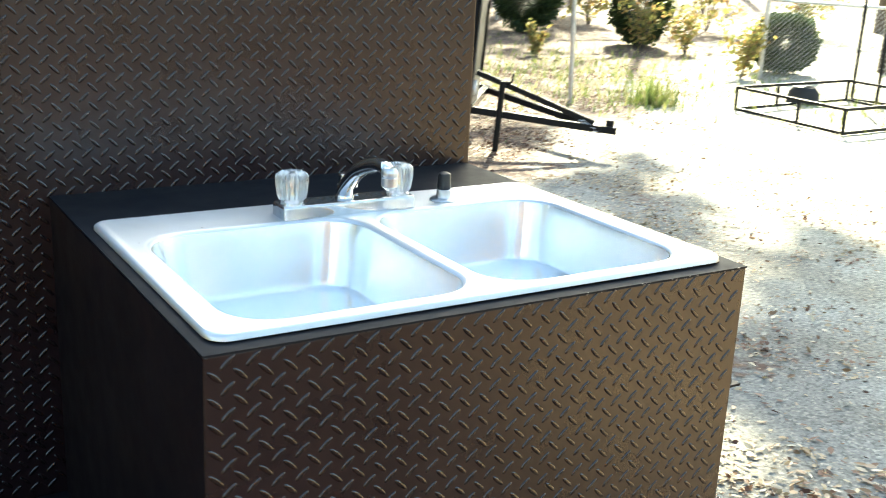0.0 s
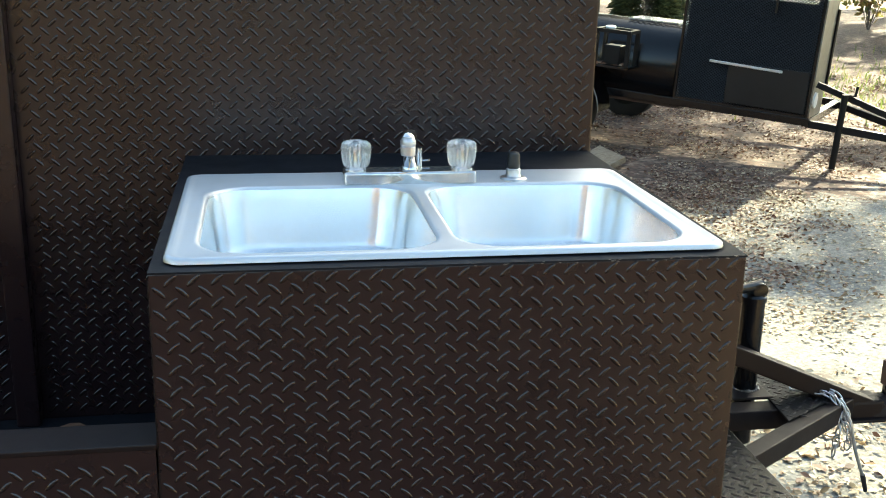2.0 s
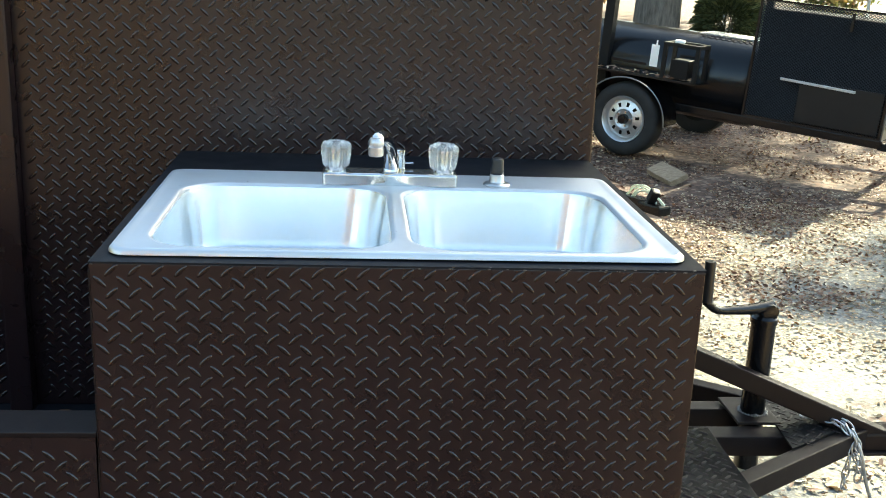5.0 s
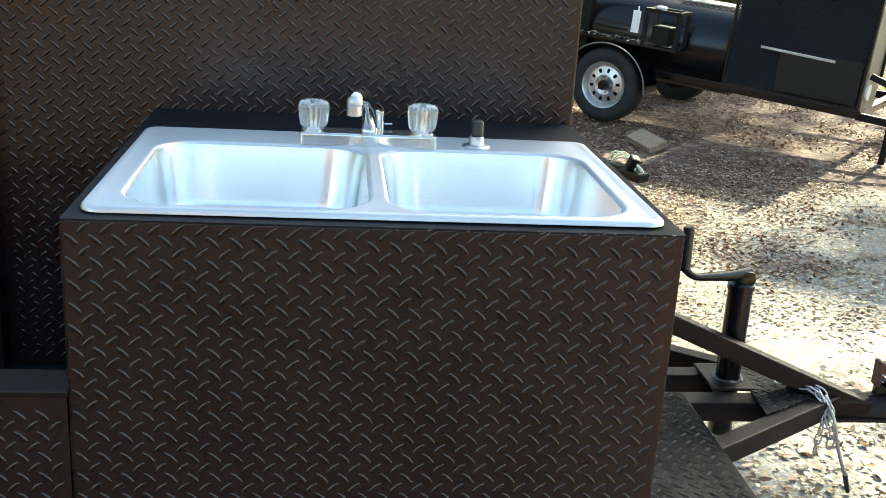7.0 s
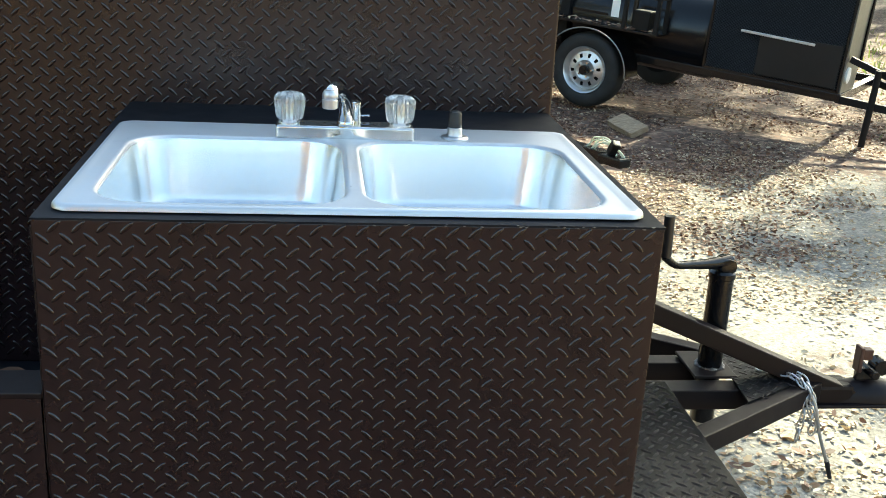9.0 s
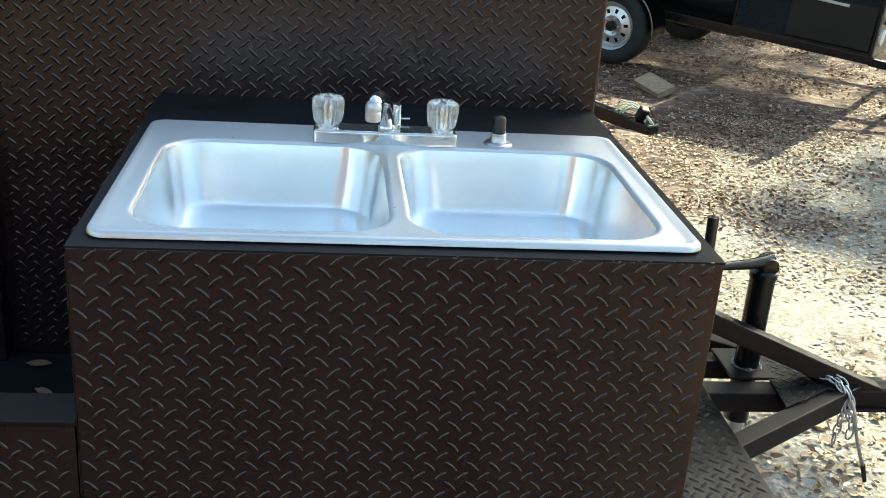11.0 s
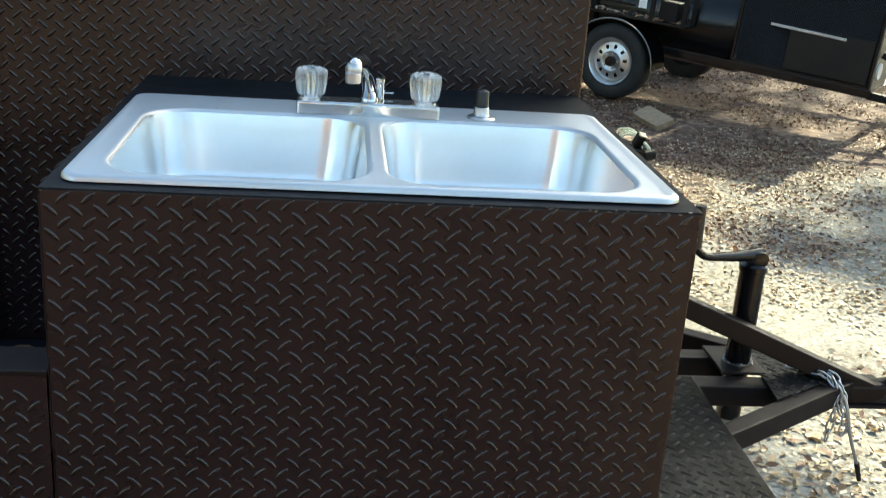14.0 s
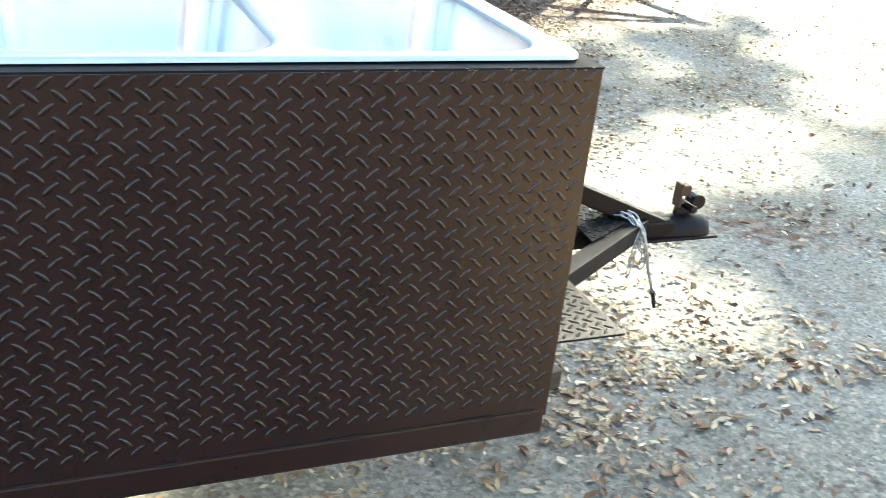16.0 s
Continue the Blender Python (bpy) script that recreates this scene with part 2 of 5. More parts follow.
    link(m, under.outputs[0], both.inputs[1])
    link(m, noise_tex(m, v, 0.8, 6, 0.6), add.inputs[0])
    link(m, both.outputs[0], add.inputs[1])
    speck = node(m, "ShaderNodeMath", operation='ADD')
    link(m, add.outputs[0], speck.inputs[0])
    sm = node(m, "ShaderNodeMath", operation='MULTIPLY')
    link(m, noise_tex(m, v, 16, 3), sm.inputs[0])
    sm.inputs[1].default_value = 0.5
    link(m, sm.outputs[0], speck.inputs[1])
    mask = ramp(m, speck.outputs[0], (0.74, grey(0)), (0.83, grey(1)))
    col = mix(m, mask, soil, litter)
    h = mix(m, mask, noise_tex(m, v, 70, 5, 0.7), sep.outputs[1])
    return finish(m, col, None, bump(m, h, 0.4, 0.007))


ground_mat = ground_material()


# ---- mesh helpers ----
def part(name, bm, mat, parent=None, label="", smooth=False, bevel=0.0):
    me = bpy.data.meshes.new(name)
    if bevel:
        sharp = [e for e in bm.edges if len(e.link_faces) == 2 and e.calc_face_angle(0) > 0.6]
        bmesh.ops.bevel(bm, geom=sharp, offset=bevel, segments=2, affect='EDGES', profile=0.6, clamp_overlap=True)
    bm.to_mesh(me)
    bm.free()
    me.materials.append(mat)
    if smooth:
        me.shade_smooth()
        me.set_sharp_from_angle(angle=radians(38))
    ob = new(name, me)
    if parent:
        ob.parent = parent
    if label:
        tagged(ob, label)
    return ob


def mesh_part(name, verts, faces, mat, parent=None, label="", smooth=False, kind=""):
    me = bpy.data.meshes.new(name)
    me.from_pydata(verts, [], faces)
    me.materials.append(mat)
    if smooth:
        me.shade_smooth()
        me.set_sharp_from_angle(angle=radians(50))
    ob = new(name, me)
    if parent:
        ob.parent = parent
    return tagged(ob, label, kind=kind)


def thing(name, place, label, category, group=""):
    ob = new(name)
    ob.empty_display_size = 0.1
    ob.matrix_world = place if isinstance(place, Matrix) else Matrix.Translation(place)
    return tagged(ob, label, category, group)


def block(bm, lo, hi, m=None):
    """An upright box from corner lo to corner hi."""
    lo, hi = Vector(lo), Vector(hi)
    t = Matrix.Translation((lo + hi) / 2) @ Matrix.Diagonal((*(hi - lo), 1))
    bmesh.ops.create_cube(bm, size=1, matrix=(m @ t) if m else t)
    return bm


def aim(a, b, up=(0, 0, 1)):
    """The turn that lays x along a to b and keeps z near up."""
    x = (Vector(b) - Vector(a)).normalized()
    y = Vector(up).cross(x)
    y = y.normalized() if y.length > 1e-4 else Vector((0, 1, 0))
    z = x.cross(y)
    return Matrix((x, y, z)).transposed().to_4x4()


def bar(bm, a, b, wide, high, up=(0, 0, 1)):
    """A rectangular bar from a to b."""
    a, b = Vector(a), Vector(b)
    t = Matrix.Translation((a + b) / 2) @ aim(a, b, up) @ Matrix.Diagonal(((b - a).length, wide, high, 1))
    bmesh.ops.create_cube(bm, size=1, matrix=t)
    return bm


def rod(bm, a, b, r1, r2=None, seg=16, caps=True):
    a, b = Vector(a), Vector(b)
    t = Matrix.Translation((a + b) / 2) @ (b - a).to_track_quat('Z', 'Y').to_matrix().to_4x4()
    bmesh.ops.create_cone(bm, cap_ends=caps, segments=seg, radius1=r1, radius2=r1 if r2 is None else r2, depth=(b - a).length, matrix=t)
    return bm


def lathe(bm, profile, place, seg=24, flute=0.0, caps=True):
    """Turns (radius, height) pairs round the z axis of place; flute scallops the outline."""
    rings = []
    for r, h in profile:
        cut = [r * (1 - flute * (1 - abs(math.sin(math.pi * k / 5)) ** 0.7)) if flute else r for k in range(seg)]
        rings.append([bm.verts.new(place @ Vector((cut[k] * math.cos(2 * math.pi * k / seg), cut[k] * math.sin(2 * math.pi * k / seg), h))) for k in range(seg)])
    for a, b in zip(rings, rings[1:]):
        for k in range(seg):
            bm.faces.new((a[k], a[(k + 1) % seg], b[(k + 1) % seg], b[k]))
    if caps:
        bm.faces.new(rings[0][::-1])
        bm.faces.new(rings[-1])
    return bm


def sweep(bm, path, radii, seg=12, closed=False):
    """A round tube along a path."""
    path = [Vector(p) for p in path]
    n, rings, side = len(path), [], None
    for k, p in enumerate(path):
        d = (path[(k + 1) % n] - path[k - 1]) if closed or 0 < k < n - 1 else (path[1] - path[0] if k == 0 else path[-1] - path[-2])
        d.normalize()
        if side is None:
            side = d.orthogonal().normalized()
        side = (side - d * side.dot(d)).normalized()
        up = d.cross(side)
        r = radii if isinstance(radii, (int, float)) else radii[k]
        rings.append([bm.verts.new(p + r * (math.cos(2 * math.pi * j / seg) * side + math.sin(2 * math.pi * j / seg) * up)) for j in range(seg)])
    pairs = list(zip(rings, rings[1:])) + ([(rings[-1], rings[0])] if closed else [])
    for a, b in pairs:
        for j in range(seg):
            bm.faces.new((a[j], a[(j + 1) % seg], b[(j + 1) % seg], b[j]))
    if not closed:
        bm.faces.new(rings[0][::-1])
        bm.faces.new(rings[-1])
    return bm


def smooth_path(points, steps=8):
    """Catmull-Rom through the points."""
    p = [Vector(q) for q in points]
    p = [2 * p[0] - p[1]] + p + [2 * p[-1] - p[-2]]
    out = []
    for a, b, c, d in zip(p, p[1:], p[2:], p[3:]):
        for k in range(steps):
            t = k / steps
            out.append(0.5 * ((2 * b) + (c - a) * t + (2 * a - 5 * b + 4 * c - d) * t * t + (3 * b - a - 3 * c + d) * t ** 3))
    return out + [p[-2]]


def tread(name, origin, across, upward, out, width, height, parent, mat, pitch=(0.0318, 0.0335), start=(0.0, 0.0), keep=None):
    """The raised bars of diamond plate, in two leanings, on a rectangle that starts at origin."""
    o, ax, uz, n = Vector(origin), Vector(across), Vector(upward), Vector(out)
    ring = [(math.cos(a), math.sin(a)) for a in np.linspace(0, 2 * math.pi, 13)[:-1]]
    kr = len(ring)
    # a low dome that runs out into the plate with a soft foot
    dome = ((0.0, 1.0, 1.0), (0.52, 0.93, 0.84), (0.86, 0.80, 0.60), (1.0, 0.60, 0.32))
    verts, faces, rnd = [], [], random.Random(5)
    half, fat, tall = 0.0128, 0.0037, 0.0017
    for lean in (0, 1):
        ang = radians(43 if lean == 0 else 137)
        ca, sa = math.cos(ang), math.sin(ang)
        rows, cols = int(height / pitch[1]) + 2, int(width / pitch[0]) + 2
        for j in range(-1, rows):
            for i in range(-1, cols):
                x = (i + 0.5 * lean) * pitch[0] + start[0]
                z = (j + 0.5 * lean) * pitch[1] + start[1]
                if x < 0.010 or x > width - 0.010 or z < 0.009 or z > height - 0.005:
                    continue
                if keep and not keep(x, z):
                    continue
                k, s, lift = len(verts), rnd.uniform(0.93, 1.04), tall * rnd.uniform(0.85, 1.1)
                for level, long, wide in dome:
                    for cx, cy in ring:
                        a, b = cx * half * s * long, cy * fat * wide
                        verts.append(o + ax * (x + a * ca - b * sa) + uz * (z + a * sa + b * ca) + n * (lift * level))
                verts.append(o + ax * x + uz * z + n * lift)
                for lv in range(len(dome) - 1):
                    for q in range(kr):
                        e, g = k + lv * kr, (q + 1) % kr
                        faces.append((e + q, e + g, e + kr + g, e + kr + q))
                e = k + (len(dome) - 1) * kr
                faces += [(e + q, e + (q + 1) % kr, e + kr) for q in range(kr)]
    flip = ax.cross(uz).dot(n) < 0
    if flip:
        faces = [fc[::-1] for fc in faces]
    me = mesh_part(name, verts, faces, mat, parent, kind="stuff")
    me.data.shade_smooth()
    return me


def cards(centres, sizes, seed, flat=0.0, lean=None, ratio=0.45):
    """Many small leaves, each two triangles folded along its rib."""
    rnd = np.random.RandomState(seed)
    n = len(centres)
    d = rnd.normal(size=(n, 3))
    d[:, 2] *= 1 - flat
    d /= np.linalg.norm(d, axis=1)[:, None]
    e = rnd.normal(size=(n, 3))
    e[:, 2] *= 1 - flat
    e -= d * (e * d).sum(1)[:, None]
    e /= np.linalg.norm(e, axis=1)[:, None]
    nrm = np.cross(d, e)
    nrm[nrm[:, 2] < 0] *= -1
    s = np.asarray(sizes)[:, None]
    c = np.asarray(centres)
    fold = rnd.uniform(0.05, 0.4, size=(n, 1)) * s * ratio
    v = np.stack([c - d * s * 0.5, c + e * s * ratio * 0.5 + nrm * fold + d * s * 0.05, c + d * s * 0.5, c - e * s * ratio * 0.5 + nrm * fold + d * s * 0.05], 1).reshape(-1, 3)
    k = np.arange(n)[:, None] * 4
    f = np.concatenate([k + [0, 2, 1], k + [0, 3, 2]]).tolist()
    return v.tolist(), f


def ovals(centres, sizes, seed, flat=0.9, ratio=0.5):
    """Fallen leaves: pointed ovals, creased along the rib and curled at the sides."""
    rnd = np.random.RandomState(seed)
    n = len(centres)
    d, e = rnd.normal(size=(n, 3)), rnd.normal(size=(n, 3))
    d[:, 2] *= 1 - flat
    d /= np.linalg.norm(d, axis=1)[:, None]
    e[:, 2] *= 1 - flat
    e -= d * (e * d).sum(1)[:, None]
    e /= np.linalg.norm(e, axis=1)[:, None]
    up = np.cross(d, e)
    up[up[:, 2] < 0] *= -1
    s, c = np.asarray(sizes)[:, None], np.asarray(centres)
    w = rnd.uniform(0.7, 1.2, (n, 1)) * ratio * s * 0.5
    curl = rnd.uniform(0.0, 0.35, (n, 1)) * w
    v = np.stack([c - d * s * 0.5, c - d * s * 0.2 + e * w * 0.85 + up * curl, c + d * s * 0.15 + e * w + up * curl * rnd.uniform(0.3, 1.4, (n, 1)), c + d * s * 0.5 + up * curl * 0.6,
                  c + d * s * 0.15 - e * w + up * curl, c - d * s * 0.2 - e * w * 0.85 + up * curl * 0.7], 1).reshape(-1, 3)
    k = np.arange(n)[:, None] * 6
    f = np.concatenate([k + [0, 3, 2, 1], k + [0, 5, 4, 3]]).tolist()
    return v.tolist(), f


# ---- ground ----
def rise(x, y):
    return 0.012 * max(0.0, y - 2.5) if y < 30 else 0.33


def soil_height(x, y):
    near = 1.0 / (1.0 + (x * x + y * y) / 900.0)
    return rise(x, y) + near * (0.012 * noise.noise(Vector((x * 0.9, y * 0.9, 3))) + 0.006 * noise.noise(Vector((x * 3.1, y * 3.1, 7))))


def build_ground():
    steps = np.concatenate([-np.geomspace(400, 6.2, 24), np.linspace(-6, 14, 101), np.geomspace(14.5, 400, 24)])
    n = len(steps)
    verts = [(x, y, soil_height(x, y)) for y in steps for x in steps]
    faces = [(j * n + i, j * n + i + 1, (j + 1) * n + i + 1, (j + 1) * n + i) for j in range(n - 1) for i in range(n - 1)]
    return mesh_part("ground", verts, faces, ground_mat, label="packed grey soil with a litter of dry leaves", smooth=True, kind="structure")


build_ground()

# ---- sink cabinet of diamond plate ----
TOP = 1.193
X0, X1, Y0, Y1, ZB = -0.016, 0.861, -0.024, 0.797, 0.566


def build_cabinet():
    cab = thing("sink_cabinet", (0, 0, 0), "dark brown diamond plate cabinet holding a steel double sink", "cabinet")
    bm = bmesh.new()
    block(bm, (X0, Y0, 0.60), (X1, Y0 + 0.004, TOP - 0.003))
    front = part("front_panel", bm, plate_paint, cab, bevel=0.0012)
    tread("front_tread", (X0, Y0, 0.622), (1, 0, 0), (0, 0, 1), (0, -1, 0), X1 - X0, TOP - 0.007 - 0.622, front, tread_paint, start=(0.029, 0.022))
    bm = bmesh.new()
    block(bm, (X0, Y0 + 0.004, 0.60), (X0 + 0.004, Y1, TOP - 0.006))
    part("side_panel", bm, frame_paint, cab)
    bm = bmesh.new()
    block(bm, (X1 - 0.004, Y0 + 0.004, 0.60), (X1, Y1, TOP - 0.006))
    side = part("side_panel", bm, plate_paint, cab)
    tread("side_tread", (X1, Y0, 0.622), (0, 1, 0), (0, 0, 1), (1, 0, 0), Y1 - Y0, TOP - 0.012 - 0.622, side, tread_paint)
    # top frame round the cut-out, and the shelf behind the sink
    for lo, hi in (((X0 - 0.001, Y0 - 0.0015), (X1 + 0.001, 0.02)), ((X0 - 0.001, 0.02), (0.02, 0.54)), ((0.818, 0.02), (X1 + 0.001, 0.54)), ((X0 - 0.001, 0.54), (X1 + 0.001, Y1))):
        part("top_strip", block(bmesh.new(), (*lo, TOP - 0.003), (*hi, TOP)), deck_paint, cab)
    bm = bmesh.new()
    block(bm, (X0 + 0.001, Y0 - 0.001, ZB), (X1 - 0.004, Y0 + 0.045, 0.612))
    part("base_rail", bm, plate_paint, cab, bevel=0.004)
    # weld beads along the front left corner and the base rail
    rnd = random.Random(3)
    n = 60
    path = [(X0 - 0.0005, Y0 - 0.0005, 0.62 + (TOP - 0.632) * k / n) for k in range(n + 1)]
    part("corner_weld", sweep(bmesh.new(), path, [rnd.uniform(0.0010, 0.0020) if rnd.random() < 0.55 else 0.0007 for _ in path], 8), frame_paint, cab, smooth=True)
    path = [(X0 + 0.01 + (X1 - X0 - 0.03) * k / n, Y0 - 0.0005, 0.6135) for k in range(n + 1)]
    part("base_weld", sweep(bmesh.new(), path, [rnd.uniform(0.0008, 0.0034) if rnd.random() < 0.6 else 0.0006 for _ in path], 8), frame_paint, cab, smooth=True)
    # bare specks stand for both the highlights and the wear on the top edge
    bm = bmesh.new()
    for _ in range(26):
        x = 0.42 + 0.43 * rnd.random() ** 0.6
        bmesh.ops.create_icosphere(bm, subdivisions=1, radius=rnd.uniform(0.0005, 0.0013), matrix=Matrix.Translation((x, Y0 - 0.0015, TOP - rnd.uniform(0.0, 0.004))) @ Matrix.Diagonal((3.0, 1, 1, 1)))
    tagged(part("edge_specks", bm, bare_steel, cab, "bare silver specks along the top edge", smooth=True), kind="stuff")
    return cab


build_cabinet()


# ---- stainless double sink ----
def rounded(x0, x1, y0, y1, r, n=8):
    out = []
    for cx, cy, a in ((x1 - r, y1 - r, 0), (x0 + r, y1 - r, 90), (x0 + r, y0 + r, 180), (x1 - r, y0 + r, 270)):
        out += [(cx + r * math.cos(radians(a + 90 * k / n)), cy + r * math.sin(radians(a + 90 * k / n))) for k in range(n + 1)]
    return out


SINK_Z = 1.2015
BOWLS = ((0.043, 0.411, 0.034, 0.460), (0.433, 0.804, 0.034, 0.460))


def build_sink():
    sink = thing("double_sink", (0, 0, TOP), "brushed stainless double bowl sink, empty, set in the cabinet top", "sink")
    sink_place = Matrix.Translation((0, 0, -TOP))

    def loops(bm, rows):
        rings = [[bm.verts.new(sink_place @ Vector((x, y, z))) for x, y in pts] for pts, z in rows]
        for a, b in zip(rings, rings[1:]):
            for k in range(len(a)):
                bm.faces.new((a[k], a[(k + 1) % len(a)], b[(k + 1) % len(a)], b[k]))
        return rings

    bm = bmesh.new()
    outer = [(rounded(0 + i, 0.843 - i, 0 + i, 0.573 - i, 0.028 - i * 0.6), z) for i, z in
             ((0.0, TOP + 0.0005), (0.001, TOP + 0.0055), (0.004, TOP + 0.0086), (0.010, TOP + 0.0094), (0.016, TOP + 0.0082), (0.022, TOP + 0.0076))]
    rings_out = loops(bm, outer)
    for ring in rings_out[:4]:
        for v in ring:
            if v.co.y < 0.03:
                v.co.z += 0.0022 + 0.003 * noise.noise(Vector((v.co.x * 7, 0, 2)))
    last = rings_out[-1]
    edges = [bm.edges.get((a, b)) for a, b in zip(last, last[1:] + last[:1])]
    for x0, x1, y0, y1 in BOWLS:
        ring = loops(bm, [(rounded(x0 + i, x1 - i, y0 + i, y1 - i, 0.075 - i * 0.6), z) for i, z in
                          ((0.004, SINK_Z - 0.006), (0.0015, SINK_Z - 0.0025), (-0.002, SINK_Z - 0.001), (-0.006, SINK_Z - 0.0008))])[-1]
        edges += [bm.edges.get((a, b)) for a, b in zip(ring, ring[1:] + ring[:1])]
    bmesh.ops.triangle_fill(bm, use_beauty=True, edges=edges)
    bmesh.ops.recalc_face_normals(bm, faces=bm.faces)
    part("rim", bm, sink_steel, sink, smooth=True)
    for x0, x1, y0, y1 in BOWLS:
        bm = bmesh.new()
        rows = [(0.004, 0.006), (0.0062, 0.014), (0.0085, 0.03), (0.0180, 0.100), (0.0190, 0.107), (0.0212, 0.1125), (0.0255, 0.1150)]
        rings = loops(bm, [(rounded(x0 + i, x1 - i, y0 + i, y1 - i, max(0.075 - i * 0.4, 0.02)), SINK_Z - d) for i, d in rows])
        bmesh.ops.recalc_face_normals(bm, faces=bm.faces)
        if bm.faces[:][0].normal.dot(Vector(((x0 + x1) / 2, (y0 + y1) / 2, 0)) - bm.faces[:][0].calc_center_median()) < 0:
            bmesh.ops.reverse_faces(bm, faces=bm.faces)
        bowl = part("bowl", bm, bowl_steel, sink, smooth=True)
        bm = bmesh.new()
        rings = loops(bm, [(rounded(x0 + i, x1 - i, y0 + i, y1 - i, max(0.075 - i * 0.4, 0.02)), SINK_Z - d) for i, d in ((0.0255, 0.1150), (0.034, 0.1156), (0.09, 0.1165))])
        bm.faces.new(rings[-1])
        bmesh.ops.recalc_face_normals(bm, faces=bm.faces)
        if sum(q.normal.z for q in bm.faces) < 0:
            bmesh.ops.reverse_faces(bm, faces=bm.faces)
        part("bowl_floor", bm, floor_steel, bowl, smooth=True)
        cx, cy = (x0 + x1) / 2, (y0 + y1) / 2 - 0.01
        bm = lathe(bmesh.new(), [(0.056, -0.001), (0.056, 0.002), (0.050, 0.0032), (0.042, 0.001), (0.038, -0.001)], Matrix.Translation((cx, cy, SINK_Z - 0.1165 - TOP)), 32)
        part("drain", bm, chrome, bowl, smooth=True)
    return sink


build_sink()


def build_faucet():
    fz = SINK_Z - 0.0008
    fau = thing("faucet", (0.4170, 0.489, fz), "chrome kitchen faucet with two clear fluted knobs", "faucet")
    inv = Matrix.Translation((-0.4185, -0.478, -fz))

    def L(x, y, z):
        return inv @ Vector((x, y, z))

    bm = bmesh.new()
    rings = []
    for i, z in ((0.0, fz), (0.0, fz + 0.004), (0.0003, fz + 0.0180), (0.0004, fz + 0.0192), (0.0014, fz + 0.0214), (0.0032, fz + 0.0224), (0.0060, fz + 0.0226)):
        rings.append([bm.verts.new(L(x, y, z)) for x, y in rounded(0.2915 + i, 0.543 - i, 0.450 + i, 0.506 - i, 0.006, 3)])
    for a, b in zip(rings, rings[1:]):
        for k in range(len(a)):
            bm.faces.new((a[k], a[(k + 1) % len(a)], b[(k + 1) % len(a)], b[k]))
    bm.faces.new(rings[-1])
    part("base_plate", bm, chrome, fau, smooth=True)
    for kx, ky in ((0.3165, 0.477), (0.5165, 0.473)):
        bm = lathe(bmesh.new(), [(0.021, 0), (0.021, 0.004), (0.0185, 0.006), (0.012, 0.008)], Matrix.Translation(L(kx, ky, fz + 0.022)), 24)
        part("knob_seat", bm, chrome, fau, smooth=True)
        bm = lathe(bmesh.new(), [(0.0225, 0.0), (0.0248, 0.003), (0.0268, 0.014), (0.0283, 0.027), (0.0286, 0.036), (0.0270, 0.042), (0.021, 0.0460), (0.012, 0.0482), (0.004, 0.049)], Matrix.Translation(L(kx, ky, fz + 0.031)), 120, 0.06)
        part("knob", bm, acrylic, fau, "clear fluted acrylic knob", smooth=True)
        bm = rod(bmesh.new(), L(kx, ky, fz + 0.03), L(kx, ky, fz + 0.066), 0.0075, 0.006)
        part("knob_stem", bm, chrome, fau, smooth=True)
    bm = lathe(bmesh.new(), [(0.017, 0), (0.0165, 0.006), (0.0135, 0.010), (0.0130, 0.024)], Matrix.Translation(L(0.419, 0.486, fz + 0.021)), 24)
    part("collar", bm, chrome, fau, smooth=True)
    path = smooth_path([L(0.419, 0.486, fz + 0.03), L(0.4165, 0.462, fz + 0.055), L(0.409, 0.405, fz + 0.089), L(0.398, 0.33, fz + 0.112), L(0.389, 0.285, fz + 0.117), L(0.3855, 0.268, fz + 0.108)], 6)
    bm = sweep(bmesh.new(), path, [0.0150 - 0.0042 * k / len(path) for k in range(len(path))], 16)
    part("spout", bm, chrome, fau, smooth=True)
    bm = lathe(bmesh.new(), [(0.0110, 0), (0.0125, 0.0015), (0.0126, 0.0145), (0.0118, 0.0155), (0.0131, 0.0175), (0.0130, 0.0245), (0.0095, 0.0300)], Matrix.Translation(L(0.3855, 0.264, fz + 0.092)), 24)
    part("aerator", bm, satin_chrome, fau, smooth=True)
    bm = lathe(bmesh.new(), [(0.0125, 0), (0.0118, 0.045), (0.0125, 0.049), (0.0118, 0.055), (0.008, 0.057)], Matrix.Translation(L(0.436, 0.518, fz + 0.001)), 20)
    part("hub", bm, chrome, fau, smooth=True)
    bm = rod(bmesh.new(), L(0.447, 0.52, fz + 0.03), L(0.463, 0.523, fz + 0.03), 0.002, 0.0026, 8)
    part("lever", bm, chrome, fau, smooth=True)


build_faucet()


def build_dispenser():
    s = thing("side_sprayer", (0.619, 0.493, SINK_Z - 0.0008), "short sink sprayer with a black cap in a chrome collar", "sprayer")
    bm = lathe(bmesh.new(), [(0.0255, 0), (0.0258, 0.002), (0.0235, 0.0042), (0.0155, 0.0058), (0.0138, 0.0085), (0.0136, 0.0195), (0.0120, 0.021)], Matrix.Identity(4), 28)
    part("collar", bm, satin_chrome, s, smooth=True)
    bm = lathe(bmesh.new(), [(0.0118, 0.0205), (0.0128, 0.0225), (0.0128, 0.0300), (0.0122, 0.0315), (0.0121, 0.0450), (0.0104, 0.0500), (0.0060, 0.0525), (0.002, 0.053)], Matrix.Identity(4), 24)
    part("cap", bm, black_plastic, s, "glossy black plastic cap", smooth=True)


build_dispenser()

# ---- the trailer that carries it ----
WALL_Y, WALL_TOP, WALL_X1, DECK = 0.799, 1.575, 0.869, 0.605


